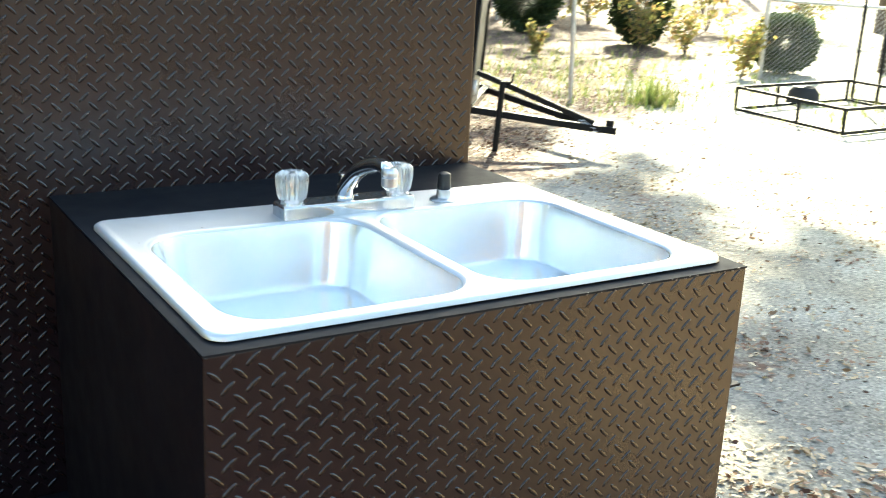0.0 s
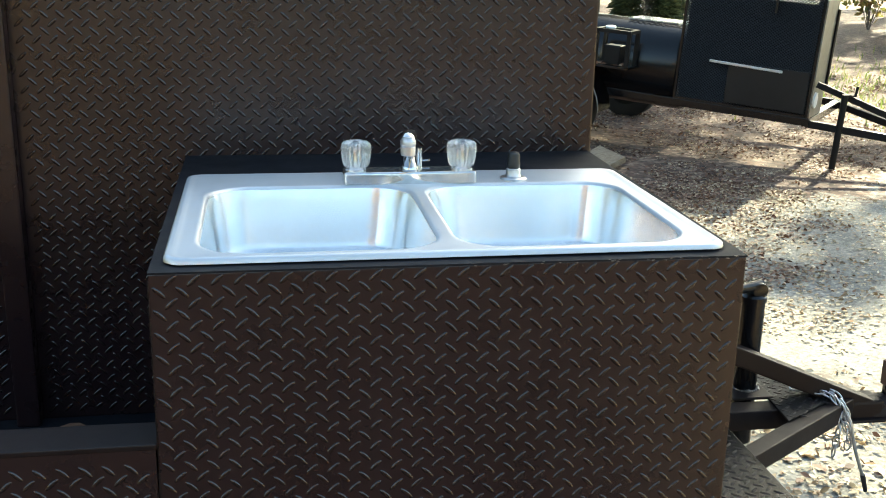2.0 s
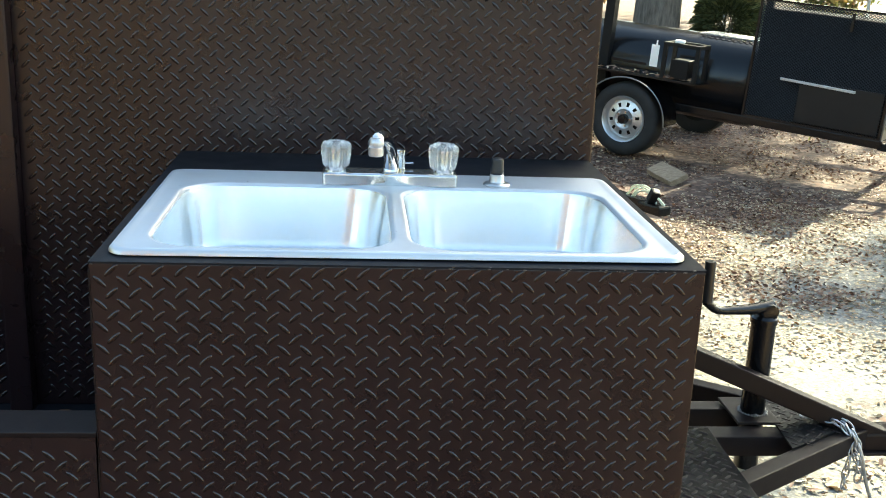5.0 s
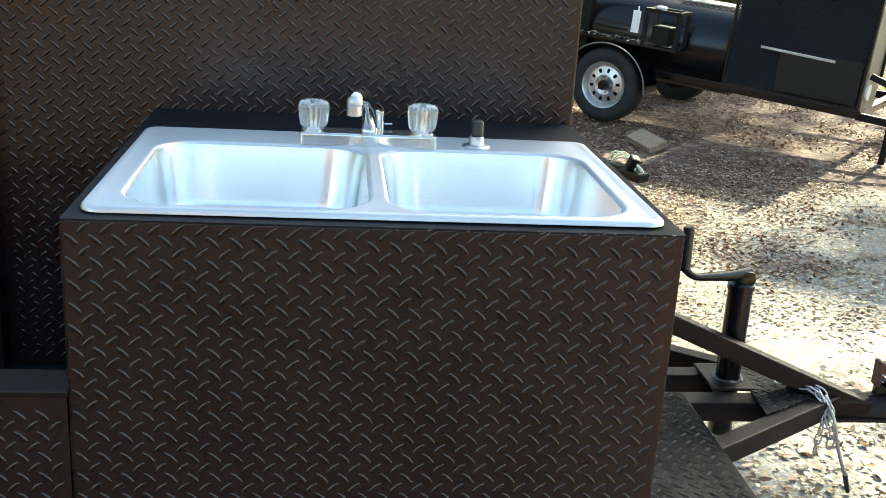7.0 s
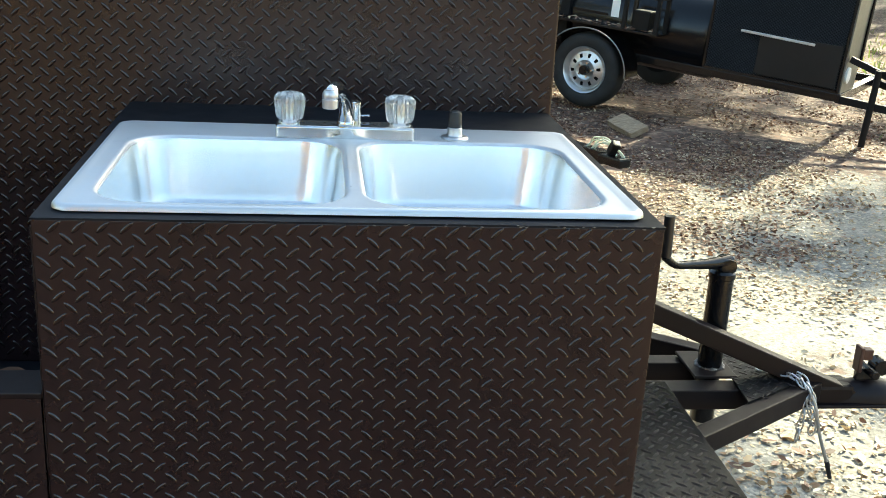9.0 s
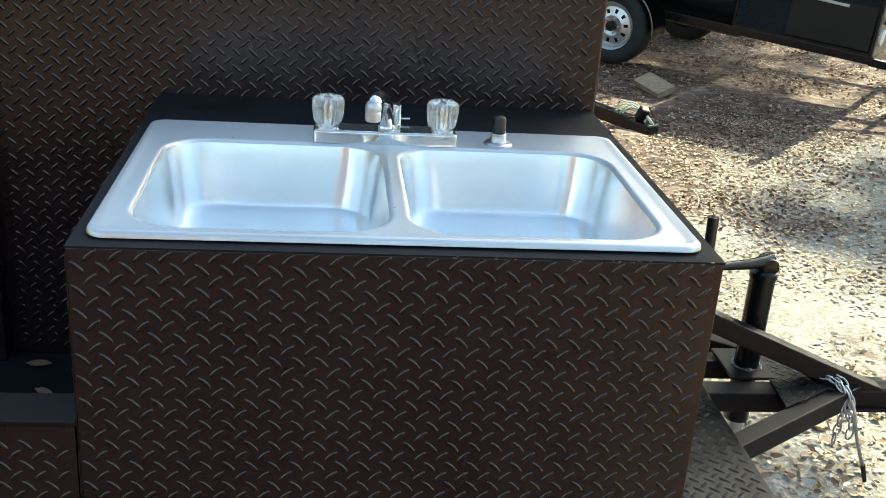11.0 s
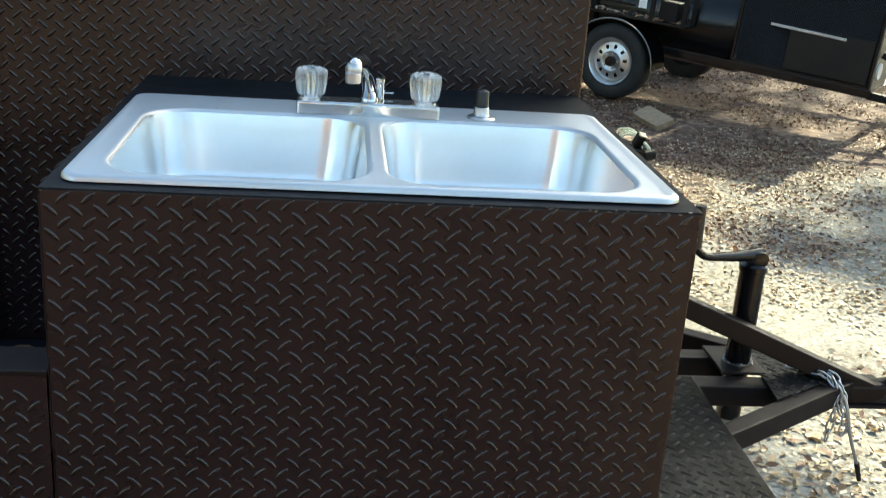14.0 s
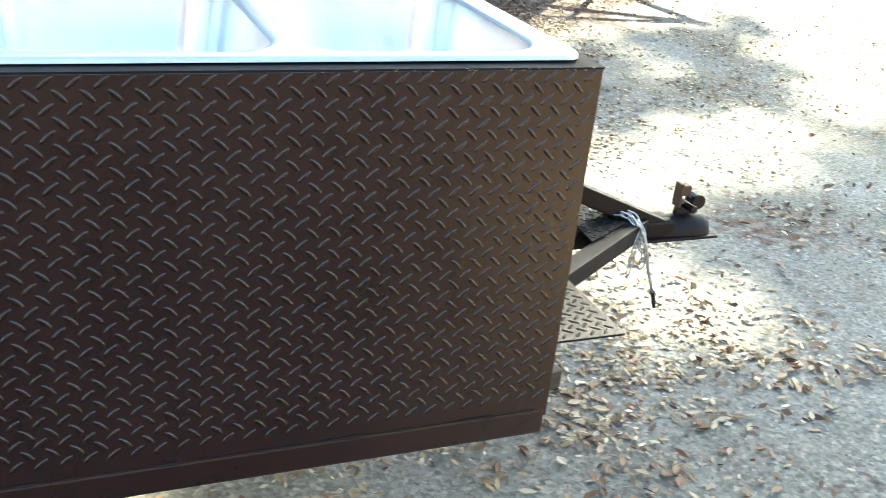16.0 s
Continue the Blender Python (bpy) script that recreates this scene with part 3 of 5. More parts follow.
def build_trailer():
    tr = thing("food_trailer", (0, 0, 0), "dark painted steel trailer with diamond plate walls", "trailer")
    bm = block(bmesh.new(), (-2.4, WALL_Y, DECK), (WALL_X1, WALL_Y + 0.05, WALL_TOP - 0.004))
    wall = part("back_wall", bm, plate_paint, tr, bevel=0.004)
    tread("wall_tread", (-2.4, WALL_Y, DECK), (1, 0, 0), (0, 0, 1), (0, -1, 0), 2.4 + WALL_X1, WALL_TOP - DECK - 0.008, wall, tread_paint,
          start=(0.004, 0.024), keep=lambda x, z: not (-0.41 < x - 2.4 < -0.34) and not (X0 < x - 2.4 < X1 and DECK + z < TOP))
    bm = block(bmesh.new(), (-2.4, WALL_Y - 0.003, WALL_TOP - 0.004), (WALL_X1 + 0.003, WALL_Y + 0.056, WALL_TOP + 0.004))
    part("wall_cap", bm, frame_paint, tr, bevel=0.003)
    bm = block(bmesh.new(), (-0.400, WALL_Y - 0.040, DECK), (-0.350, WALL_Y - 0.003, WALL_TOP))
    part("upright", bm, plate_paint, tr, bevel=0.005)
    bm = block(bmesh.new(), (-2.4, 0.05, DECK - 0.02), (0.84, 2.1, DECK))
    part("deck", bm, deck_paint, tr)
    bm = block(bmesh.new(), (-2.4, Y0, 0.566), (X0 - 0.004, Y0 + 0.004, 0.925))
    low = part("low_panel", bm, plate_paint, tr)
    tread("low_tread", (-2.4, Y0, 0.622), (1, 0, 0), (0, 0, 1), (0, -1, 0), 2.4 + X0 - 0.006, 0.29, low, tread_paint, start=(0.007, 0.022))
    bm = block(bmesh.new(), (-2.4, Y0 - 0.002, 0.925), (X0 - 0.002, 0.052, 0.934))
    block(bm, (-2.4, 0.048, DECK), (X0 - 0.002, 0.052, 0.925))
    part("low_rail", bm, frame_paint, tr, bevel=0.002)
    part("side_sill", block(bmesh.new(), (-2.4, 0.35, 0.50), (0.80, 0.40, 0.584)), frame_paint, tr)
    part("side_sill", block(bmesh.new(), (-2.4, 1.95, 0.50), (0.80, 2.0, 0.584)), frame_paint, tr)
    # tongue: two legs, the spine between them, the brace over it, gusset and step plate
    for a, b, nm in (((0.78, 0.28, 0.515), (1.60, 0.83, 0.515), "tongue_leg"), ((0.78, 1.46, 0.515), (1.60, 0.87, 0.515), "tongue_leg")):
        part(nm, bar(bmesh.new(), a, b, 0.045, 0.05), frame_paint, tr, bevel=0.004)
    part("spine", bar(bmesh.new(), (0.80, 0.80, 0.515), (1.44, 0.80, 0.515), 0.06, 0.05), frame_paint, tr, bevel=0.003)
    part("spine", bar(bmesh.new(), (0.80, 0.965, 0.51), (1.40, 0.965, 0.51), 0.05, 0.05), frame_paint, tr, bevel=0.003)
    part("brace", bar(bmesh.new(), (0.86, 0.838, 0.848), (1.70, 0.838, 0.492), 0.045, 0.046), frame_paint, tr, bevel=0.004)
    bm = bmesh.new()
    base = [(1.375, 0.70), (1.52, 0.79), (1.55, 0.85), (1.52, 0.905), (1.40, 0.985)]
    lo = [bm.verts.new((x, y, 0.541)) for x, y in base]
    hi = [bm.verts.new((x, y, 0.546)) for x, y in base]
    bm.faces.new(hi)
    bm.faces.new(lo[::-1])
    for k in range(5):
        bm.faces.new((lo[k], lo[(k + 1) % 5], hi[(k + 1) % 5], hi[k]))
    gus = part("gusset", bm, matte_black, tr)
    tread("gusset_tread", (1.375, 0.705, 0.546), (1, 0, 0), (0, 1, 0), (0, 0, 1), 0.19, 0.29, gus, frame_paint,
          keep=lambda x, y: 0.65 * x - 0.005 < y + 0.01 < 0.30 - 0.66 * x and x < 0.16)
    bm = block(bmesh.new(), (0.864, 0.268, 0.546), (1.205, 0.80, 0.551))
    step = part("step_plate", bm, black_paint, tr, "black diamond plate step", bevel=0.001)
    tread("step_tread", (0.866, 0.268, 0.551), (1, 0, 0), (0, 1, 0), (0, 0, 1), 0.339, 0.53, step, frame_paint, start=(0.016, 0.016))
    bm = bar(bmesh.new(), (1.50, 0.85, 0.503), (1.70, 0.85, 0.503), 0.075, 0.052)
    part("coupler_body", bm, frame_paint, tr, bevel=0.008)
    bm = bmesh.new()
    for k in range(7):
        w, x = (0.075, 0.08, 0.088, 0.095, 0.095, 0.08, 0.045)[k], (1.66, 1.70, 1.735, 1.765, 1.79, 1.812, 1.825)[k]
        h = (0.529, 0.532, 0.535, 0.536, 0.534, 0.527, 0.512)[k]
        ring = []
        for j in range(9):
            a = math.pi * j / 8
            ring.append(bm.verts.new((x, 0.85 + math.cos(a) * w / 2, 0.485 + math.sin(a) * (h - 0.485))))
        if k:
            for j in range(8):
                bm.faces.new((prev[j], prev[j + 1], ring[j + 1], ring[j]))
        prev = ring
        first = first if k else ring
    bm.faces.new(prev)
    bm.faces.new(first)
    bmesh.ops.recalc_face_normals(bm, faces=bm.faces)
    part("coupler", bm, frame_paint, tr, smooth=True)
    bm = bmesh.new()
    block(bm, (1.60, 0.797, 0.476), (1.835, 0.903, 0.484))
    part("coupler_flange", bm, frame_paint, tr, bevel=0.003)
    bm = block(bmesh.new(), (1.715, 0.842, 0.525), (1.765, 0.858, 0.565))
    rod(bm, (1.745, 0.805, 0.560), (1.745, 0.895, 0.560), 0.011)
    rod(bm, (1.775, 0.83, 0.570), (1.775, 0.87, 0.570), 0.021)
    part("coupler_latch", bm, black_paint, tr, "black steel hitch latch", bevel=0.003)
    bm = block(bmesh.new(), (1.712, 0.834, 0.556), (1.722, 0.866, 0.622))
    block(bm, (1.722, 0.838, 0.588), (1.748, 0.862, 0.616))
    part("latch_lever", bm, rust_red, tr, "rusty red latch lever", bevel=0.003)
    # jack
    bm = lathe(bmesh.new(), [(0.030, 0.40), (0.030, 0.782), (0.033, 0.784), (0.033, 0.797), (0.027, 0.803), (0.012, 0.804)], Matrix.Translation((1.352, 0.90, 0)), 28)
    part("jack_tube", bm, black_paint, tr, "black tubular tongue jack", smooth=True)
    bm = sweep(bmesh.new(), smooth_path([(1.366, 0.905, 0.824), (1.34, 0.89, 0.825), (1.30, 0.87, 0.827), (1.25, 0.845, 0.833), (1.20, 0.818, 0.842), (1.165, 0.80, 0.868)], 4), [0.0175 - 0.008 * min(1, k / 15) for k in range(21)], 10)
    part("jack_crank", bm, black_paint, tr, smooth=True)
    bm = rod(bmesh.new(), (1.358, 0.875, 0.816), (1.358, 0.925, 0.816), 0.020)
    part("jack_head", bm, black_paint, tr, smooth=True, bevel=0.003)
    bm = rod(bmesh.new(), (1.168, 0.80, 0.868), (1.166, 0.80, 0.966), 0.0125, 0.0125, 14)
    part("jack_grip", bm, black_plastic, tr, smooth=True)
    bm = block(bmesh.new(), (1.292, 0.832, 0.5415), (1.40, 0.985, 0.549))
    part("jack_plate", bm, frame_paint, tr, bevel=0.002)
    rnd, bm = random.Random(8), bmesh.new()
    for k in range(26):
        a = 2 * math.pi * k / 26
        bmesh.ops.create_icosphere(bm, subdivisions=1, radius=rnd.uniform(0.003, 0.008), matrix=Matrix.Translation((1.352 + 0.033 * math.cos(a), 0.90 + 0.033 * math.sin(a), 0.549)))
    part("weld_bead", bm, bare_steel, tr, "unpainted grey weld", smooth=True)
    bm = rod(bmesh.new(), (1.352, 0.90, 0.062), (1.352, 0.90, 0.42), 0.022)
    part("jack_leg", bm, galvanised, tr, smooth=True)
    bm = block(bmesh.new(), (1.318, 0.866, soil_height(1.4, 0.89) + 0.062), (1.388, 0.936, soil_height(1.4, 0.89) + 0.068))
    part("jack_foot", bm, frame_paint, tr, bevel=0.004)
    # what stands behind the wall
    part("rear_cabinet", block(bmesh.new(), (-2.0, 0.92, DECK), (0.44, 1.5, 1.56)), matte_black, tr, bevel=0.01)
    part("rear_box", block(bmesh.new(), (0.49, 0.88, DECK), (0.60, 1.2, 1.85)), matte_black, tr, "tall black steel box", bevel=0.006)
    part("rear_post", block(bmesh.new(), (0.62, 0.87, DECK), (0.755, 0.93, 1.9)), bare_steel, tr, "grey steel post", bevel=0.004)
    bm = rod(bmesh.new(), (0.842, 0.826, WALL_TOP), (0.842, 0.826, 2.2), 0.027, 0.027, 24)
    part("roof_post", bm, galvanised, tr, "bright galvanised round post", smooth=True)
    part("roof_bracket", block(bmesh.new(), (0.812, 0.80, WALL_TOP + 0.0045), (0.872, 0.853, WALL_TOP + 0.012)), frame_paint, tr)
    bm = block(bmesh.new(), (-1.9, 0.3, 0.16), (-1.25, 0.5, 0.5))
    part("axle_hanger", bm, matte_black, tr)
    for y in (0.28, 1.72):
        bm = lathe(bmesh.new(), [(0.2, -0.09), (0.31, -0.085), (0.33, -0.05), (0.33, 0.05), (0.31, 0.085), (0.2, 0.09)], Matrix.Translation((-1.6, y, 0.33)) @ Matrix.Rotation(math.pi / 2, 4, 'X'), 36)
        part("tyre", bm, rubber, tr, smooth=True)
    return tr


build_trailer()


def link_ring(bm, place, long=0.017, wide=0.0085, r=0.0024):
    pts = []
    for k in range(12):
        a = 2 * math.pi * k / 12
        pts.append(place @ Vector((math.cos(a) * long * (1 if abs(math.cos(a)) > 0.5 else 0.9), math.sin(a) * wide, 0)))
    sweep(bm, pts, r, 6, closed=True)


def build_chain():
    ch = thing("safety_chain", (1.535, 0.80, 0.545), "galvanised safety chain wound over the trailer tongue", "chain")
    inv = Matrix.Translation((-1.535, -0.80, -0.545))
    runs = (((1.505, 0.845, 0.556), (1.535, 0.815, 0.558), (1.55, 0.787, 0.545), (1.556, 0.775, 0.50), (1.55, 0.77, 0.45), (1.545, 0.768, 0.41)),
            ((1.52, 0.84, 0.556), (1.55, 0.815, 0.560), (1.568, 0.783, 0.535), (1.575, 0.772, 0.50), (1.582, 0.768, 0.455), (1.578, 0.766, 0.42), (1.570, 0.766, 0.45)),
            ((1.475, 0.86, 0.556), (1.50, 0.83, 0.562), (1.53, 0.80, 0.560), (1.558, 0.781, 0.535), (1.566, 0.772, 0.50), (1.578, 0.768, 0.47)))
    for run in runs:
        pts, k = smooth_path(run, 12), 0
        last = pts[0]
        for p, q in zip(pts, pts[1:]):
            if (p - last).length > 0.024 or p is pts[0]:
                m = inv @ Matrix.Translation(p) @ aim(p, q) @ Matrix.Rotation(math.pi / 2 * (k % 2) + 0.5, 4, 'X')
                bm = bmesh.new()
                link_ring(bm, m)
                part("link", bm, galvanised, ch, smooth=True)
                last, k = p, k + 1
    cable = smooth_path([inv @ Vector(p) for p in ((1.56, 0.79, 0.548), (1.58, 0.768, 0.50), (1.60, 0.765, 0.43), (1.625, 0.768, 0.37), (1.642, 0.772, 0.335))], 8)
    part("cable", sweep(bmesh.new(), cable, 0.0045, 8), galvanised, ch, smooth=True)
    part("cable_plug", rod(bmesh.new(), inv @ Vector((1.637, 0.770, 0.345)), inv @ Vector((1.656, 0.776, 0.295)), 0.0065, 0.0055), black_plastic, ch, "black rubber plug")


build_chain()


def build_small_ground_things():
    b = thing("timber_block", (1.385, 0.90, soil_height(1.40, 0.89)), "short weathered timber block lying on the soil", "wood block")
    b.matrix_world = b.matrix_world @ Matrix.Rotation(0.25, 4, 'Z')
    part("block", block(bmesh.new(), (-0.07, -0.045, -0.004), (0.075, 0.045, 0.062)), timber, b, bevel=0.005)
    r = thing("timber_offcut", (2.67, 6.05, soil_height(2.67, 6.05)), "tan sawn timber offcut lying tilted among leaves", "wood block")
    bm = block(bmesh.new(), (-0.15, -0.075, 0.0), (0.15, 0.075, 0.045))
    bmesh.ops.subdivide_edges(bm, edges=bm.edges, cuts=2, use_grid_fill=True)
    for v in bm.verts:
        v.co += Vector((noise.noise(v.co * 9), noise.noise(v.co * 9 + Vector((5, 0, 0))), noise.noise(v.co * 9 + Vector((0, 5, 0))))) * 0.006
    bm.transform(Matrix.Translation((0, 0, 0.035)) @ Matrix.Rotation(radians(-70), 4, 'Z') @ Matrix.Rotation(0.34, 4, 'X') @ Matrix.Rotation(0.14, 4, 'Y'))
    part("offcut", bm, pale_timber, r, bevel=0.004)


build_small_ground_things()

# ---- the black smoker trailer across the yard ----
SM_U = Vector((0.76461562, -0.64158868, -0.06104854))
SM_V = Vector((math.sin(radians(40)), math.cos(radians(40)), 0))
SM_W = SM_U.cross(SM_V) * -1 if SM_U.cross(SM_V).z < 0 else SM_U.cross(SM_V)
SM = Matrix((SM_U, SM_V, SM_W)).transposed().to_4x4()
SM.translation = (4.17, 5.85, 0.35)


def wire_grid(bm, o, ax, uz, width, height, pitch_x, pitch_z, thick, tilt=0.0):
    """Expanded metal: two sets of slanting strands within a rectangle."""
    o, ax, uz = Vector(o), Vector(ax), Vector(uz)
    n = ax.cross(uz) + uz * tilt
    slope = pitch_z / pitch_x
    for sign in (1, -1):
        k = -int(width * slope / pitch_z) - 2
        while k * pitch_z < height + width * slope + pitch_z:
            z0 = k * pitch_z
            pts = []
            # clip the strand z = z0 + sign * slope * x to the rectangle
            xa, xb = 0.0, width
            za, zb = z0 + sign * slope * xa, z0 + sign * slope * xb
            for _ in (0, 1):
                if za < 0 and zb > 0:
                    xa, za = xa + (0 - za) / (sign * slope), 0
                if zb < 0 and za > 0:
                    xb, zb = xa + (0 - za) / (sign * slope), 0
                if za > height and zb < height:
                    xa, za = xa + (height - za) / (sign * slope), height
                if zb > height and za < height:
                    xb, zb = xa + (height - za) / (sign * slope), height
            if xb - xa > 1e-4 and -1e-6 <= min(za, zb) and max(za, zb) <= height + 1e-6:
                bar(bm, o + ax * xa + uz * za, o + ax * xb + uz * zb, thick, thick * 1.3, n)
            k += 1
    return bm


def build_wheel(parent, place):
    """A trailer wheel: tyre with shoulder, steel rim with ten round holes and a hub."""
    turn = place @ Matrix.Rotation(math.pi / 2, 4, 'X')
    w = new("wheel")
    w.parent = parent
    tyre = lathe(bmesh.new(), [(0.186, 0.082), (0.20, 0.092), (0.235, 0.097), (0.268, 0.092), (0.288, 0.078), (0.296, 0.06), (0.298, 0.0), (0.296, -0.06), (0.288, -0.08), (0.24, -0.09), (0.18, -0.08)], turn, 48, caps=False)
    part("tyre", tyre, rubber, w, "black rubber tyre", smooth=True)
    bm = bmesh.new()
    seg = 60
    prof = [(0.188, 0.086), (0.184, 0.094), (0.177, 0.088), (0.170, 0.046), (0.158, 0.034), (0.150, 0.050), (0.132, 0.056), (0.118, 0.058), (0.099, 0.062), (0.080, 0.070), (0.062, 0.058)]
    rings = [[bm.verts.new(turn @ Vector((r * math.cos(2 * math.pi * k / seg), r * math.sin(2 * math.pi * k / seg), h))) for k in range(seg)] for r, h in prof]
    for j, (a, b) in enumerate(zip(rings, rings[1:])):
        for k in range(seg):
            if j in (6, 7) and k % 6 in (0, 1):
                continue
            bm.faces.new((a[k], a[(k + 1) % seg], b[(k + 1) % seg], b[k]))
    bm.faces.new(rings[-1])
    bmesh.ops.recalc_face_normals(bm, faces=bm.faces)
    part("rim", bm, wheel_silver, w, "silver painted steel rim", smooth=True)
    bm = lathe(bmesh.new(), [(0.19, -0.05), (0.175, 0.03), (0.10, 0.035)], turn, 32)
    part("rim_barrel", bm, matte_black, w, smooth=True)
    bm = lathe(bmesh.new(), [(0.040, 0.05), (0.040, 0.10), (0.034, 0.112), (0.012, 0.114)], turn, 20)
    part("hub", bm, black_paint, w, smooth=True)
    for k in range(5):
        a = 2 * math.pi * k / 5
        bm = rod(bmesh.new(), turn @ Vector((0.058 * math.cos(a), 0.058 * math.sin(a), 0.05)), turn @ Vector((0.058 * math.cos(a), 0.058 * math.sin(a), 0.078)), 0.009, 0.008, 6)
        part("lug_nut", bm, chrome, w)


def build_smoker():
    sm = thing("smoker_trailer", SM, "black barbecue smoker on a trailer with a screened side", "smoker")
    S0, S1, HT = -1.06, -0.03, 0.95
    part("frame_rail", bar(bmesh.new(), (-3.6, 0.03, 0.03), (0.0, 0.03, 0.03), 0.06, 0.06), black_paint, sm, bevel=0.004)
    part("frame_rail", bar(bmesh.new(), (-3.6, 1.25, 0.03), (0.0, 1.25, 0.03), 0.06, 0.06), black_paint, sm, bevel=0.004)
    for s in (-3.55, -1.1, -0.03):
        part("cross_rail", bar(bmesh.new(), (s, 0.06, 0.03), (s, 1.22, 0.03), 0.06, 0.055), black_paint, sm)
    # firebox end: solid lower body inside a skin of expanded metal
    bm = block(bmesh.new(), (S0 + 0.02, 0.035, 0.06), (S1 - 0.02, 0.42, HT - 0.06))
    part("firebox", bm, matte_black, sm, bevel=0.008)
    bm = bmesh.new()
    for a, b in (((S0, 0.01, 0.06), (S0, 0.01, HT)), ((S1, 0.01, 0.06), (S1, 0.01, HT)), ((S0, 0.01, HT), (S1, 0.01, HT)), ((S0, 0.01, 0.07), (S1, 0.01, 0.07))):
        bar(bm, a, b, 0.018, 0.018)
    part("screen_frame", bm, black_paint, sm)
    part("screen", wire_grid(bmesh.new(), (S0 + 0.014, 0.004, 0.07), (1, 0, 0), (0, 0, 1), S1 - S0 - 0.028, HT - 0.07, 0.027, 0.0205, 0.0046, 0.9), screen_paint, sm, "black expanded metal screen")["kind"] = "stuff"
    bm = block(bmesh.new(), (S0 + 0.40, -0.012, 0.09), (S1 - 0.02, -0.006, 0.40))
    part("lower_door", bm, screen_paint, sm, bevel=0.002)
    bm = bar(bmesh.new(), (-0.81, -0.022, 0.392), (-0.25, -0.022, 0.378), 0.016, 0.02)
    part("door_bar", bm, galvanised, sm, "bright bare metal bar", bevel=0.003)
    part("screen_latch", bar(bmesh.new(), (-0.37, -0.012, 0.80), (-0.37, -0.012, 0.93), 0.012, 0.02), black_paint, sm)
    bm = block(bmesh.new(), (S1 + 0.002, 0.012, 0.06), (S1 + 0.02, 0.42, HT - 0.02))
    part("end_panel", bm, bare_steel, sm, "pale dusty steel end panel", bevel=0.003)
    part("end_hinge", rod(bmesh.new(), (S1 + 0.03, 0.41, 0.25), (S1 + 0.03, 0.41, 0.85), 0.012), black_paint, sm)
    part("marker_lamp", rod(bmesh.new(), (S1 + 0.02, 0.10, 0.19), (S1 + 0.035, 0.10, 0.19), 0.06), white_tag, sm, "round white reflector", smooth=True)
    for s, h in ((S0 + 0.05, 1.9), (S1 - 0.03, 1.12)):
        part("corner_post", bar(bmesh.new(), (s, 0.06, 0.06), (s, 0.06, h), 0.05, 0.05, (1, 0, 0)), matte_black, sm, bevel=0.004)
    part("roof_post", bar(bmesh.new(), (-2.32, 0.06, 0.06), (-2.32, 0.06, 1.9), 0.08, 0.08, (1, 0, 0)), matte_black, sm, bevel=0.004)
    # cooking drum
    bm = lathe(bmesh.new(), [(0.05, -3.3), (0.33, -3.28), (0.345, -3.25), (0.345, -1.12), (0.33, -1.09), (0.05, -1.08)], Matrix.Translation((0, 0.40, 0.26)) @ Matrix.Rotation(math.pi / 2, 4, 'Y'), 56)
    part("drum", bm, black_paint, sm, "glossy black steel cooking drum", smooth=True)
    part("warming_rack", wire_grid(bmesh.new(), (-1.62, 0.28, 0.609), (1, 0, 0), (0, 1, 0), 0.53, 0.30, 0.05, 0.05, 0.009), galvanised, sm, "worn expanded metal rack")["kind"] = "stuff"
    part("drum_lid_rim", bar(bmesh.new(), (-3.2, 0.06, 0.32), (-1.95, 0.06, 0.32), 0.012, 0.02), black_paint, sm)
    # side shelf with litter and the wood box
    bm = block(bmesh.new(), (-2.75, -0.20, 0.245), (-1.40, 0.08, 0.265))
    part("side_shelf", bm, black_paint, sm, bevel=0.003)
    rl = np.random.RandomState(6)
    v, f = cards([(rl.uniform(-2.7, -1.45), rl.uniform(-0.19, -0.03), 0.272) for _ in range(110)], rl.uniform(0.03, 0.06, 110), 6, flat=0.85)
    mesh_part("shelf_leaves", v, f, dry_leaves, sm, "dry leaves lying on the shelf", kind="stuff")
    for s in (-1.69, -1.42):
        for d in (-0.19, 0.0):
            part("rack_post", bar(bmesh.new(), (s, d, 0.265), (s, d, 0.53), 0.03, 0.03, (1, 0, 0)), matte_black, sm)
    bm = bmesh.new()
    for d in (-0.19, 0.0):
        bar(bm, (-1.705, d, 0.535), (-1.405, d, 0.535), 0.03, 0.03)
    for s in (-1.69, -1.42):
        bar(bm, (s, -0.175, 0.535), (s, -0.015, 0.535), 0.03, 0.028)
    part("rack_top", bm, matte_black, sm)
    bm = block(bmesh.new(), (-1.64, -0.15, 0.265), (-1.50, -0.02, 0.42))
    part("burner_box", bm, matte_black, sm, bevel=0.01)
    bm = lathe(bmesh.new(), [(0.035, -0.012), (0.042, 0.0), (0.038, 0.012), (0.01, 0.016)], Matrix.Translation((-1.60, -0.14, 0.558)), 20)
    part("dial", bm, white_tag, sm, "small round white dial", smooth=True)
    bm = block(bmesh.new(), (-1.80, -0.213, 0.345), (-1.735, -0.208, 0.515))
    block(bm, (-1.765, -0.213, 0.512), (-1.755, -0.205, 0.55))
    part("tag", bm, white_tag, sm, "white paper tag")
    # wheels, fender, axle
    build_wheel(sm, Matrix.Translation((-1.93, -0.19, -0.10)) @ Matrix.Rotation(radians(-3.5), 4, 'Y'))
    build_wheel(sm, Matrix.Translation((-1.975, 1.46, -0.115)) @ Matrix.Rotation(math.pi, 4, 'Z'))
    part("axle", rod(bmesh.new(), (-1.975, -0.05, -0.115), (-1.975, 1.4, -0.115), 0.03), matte_black, sm, smooth=True)
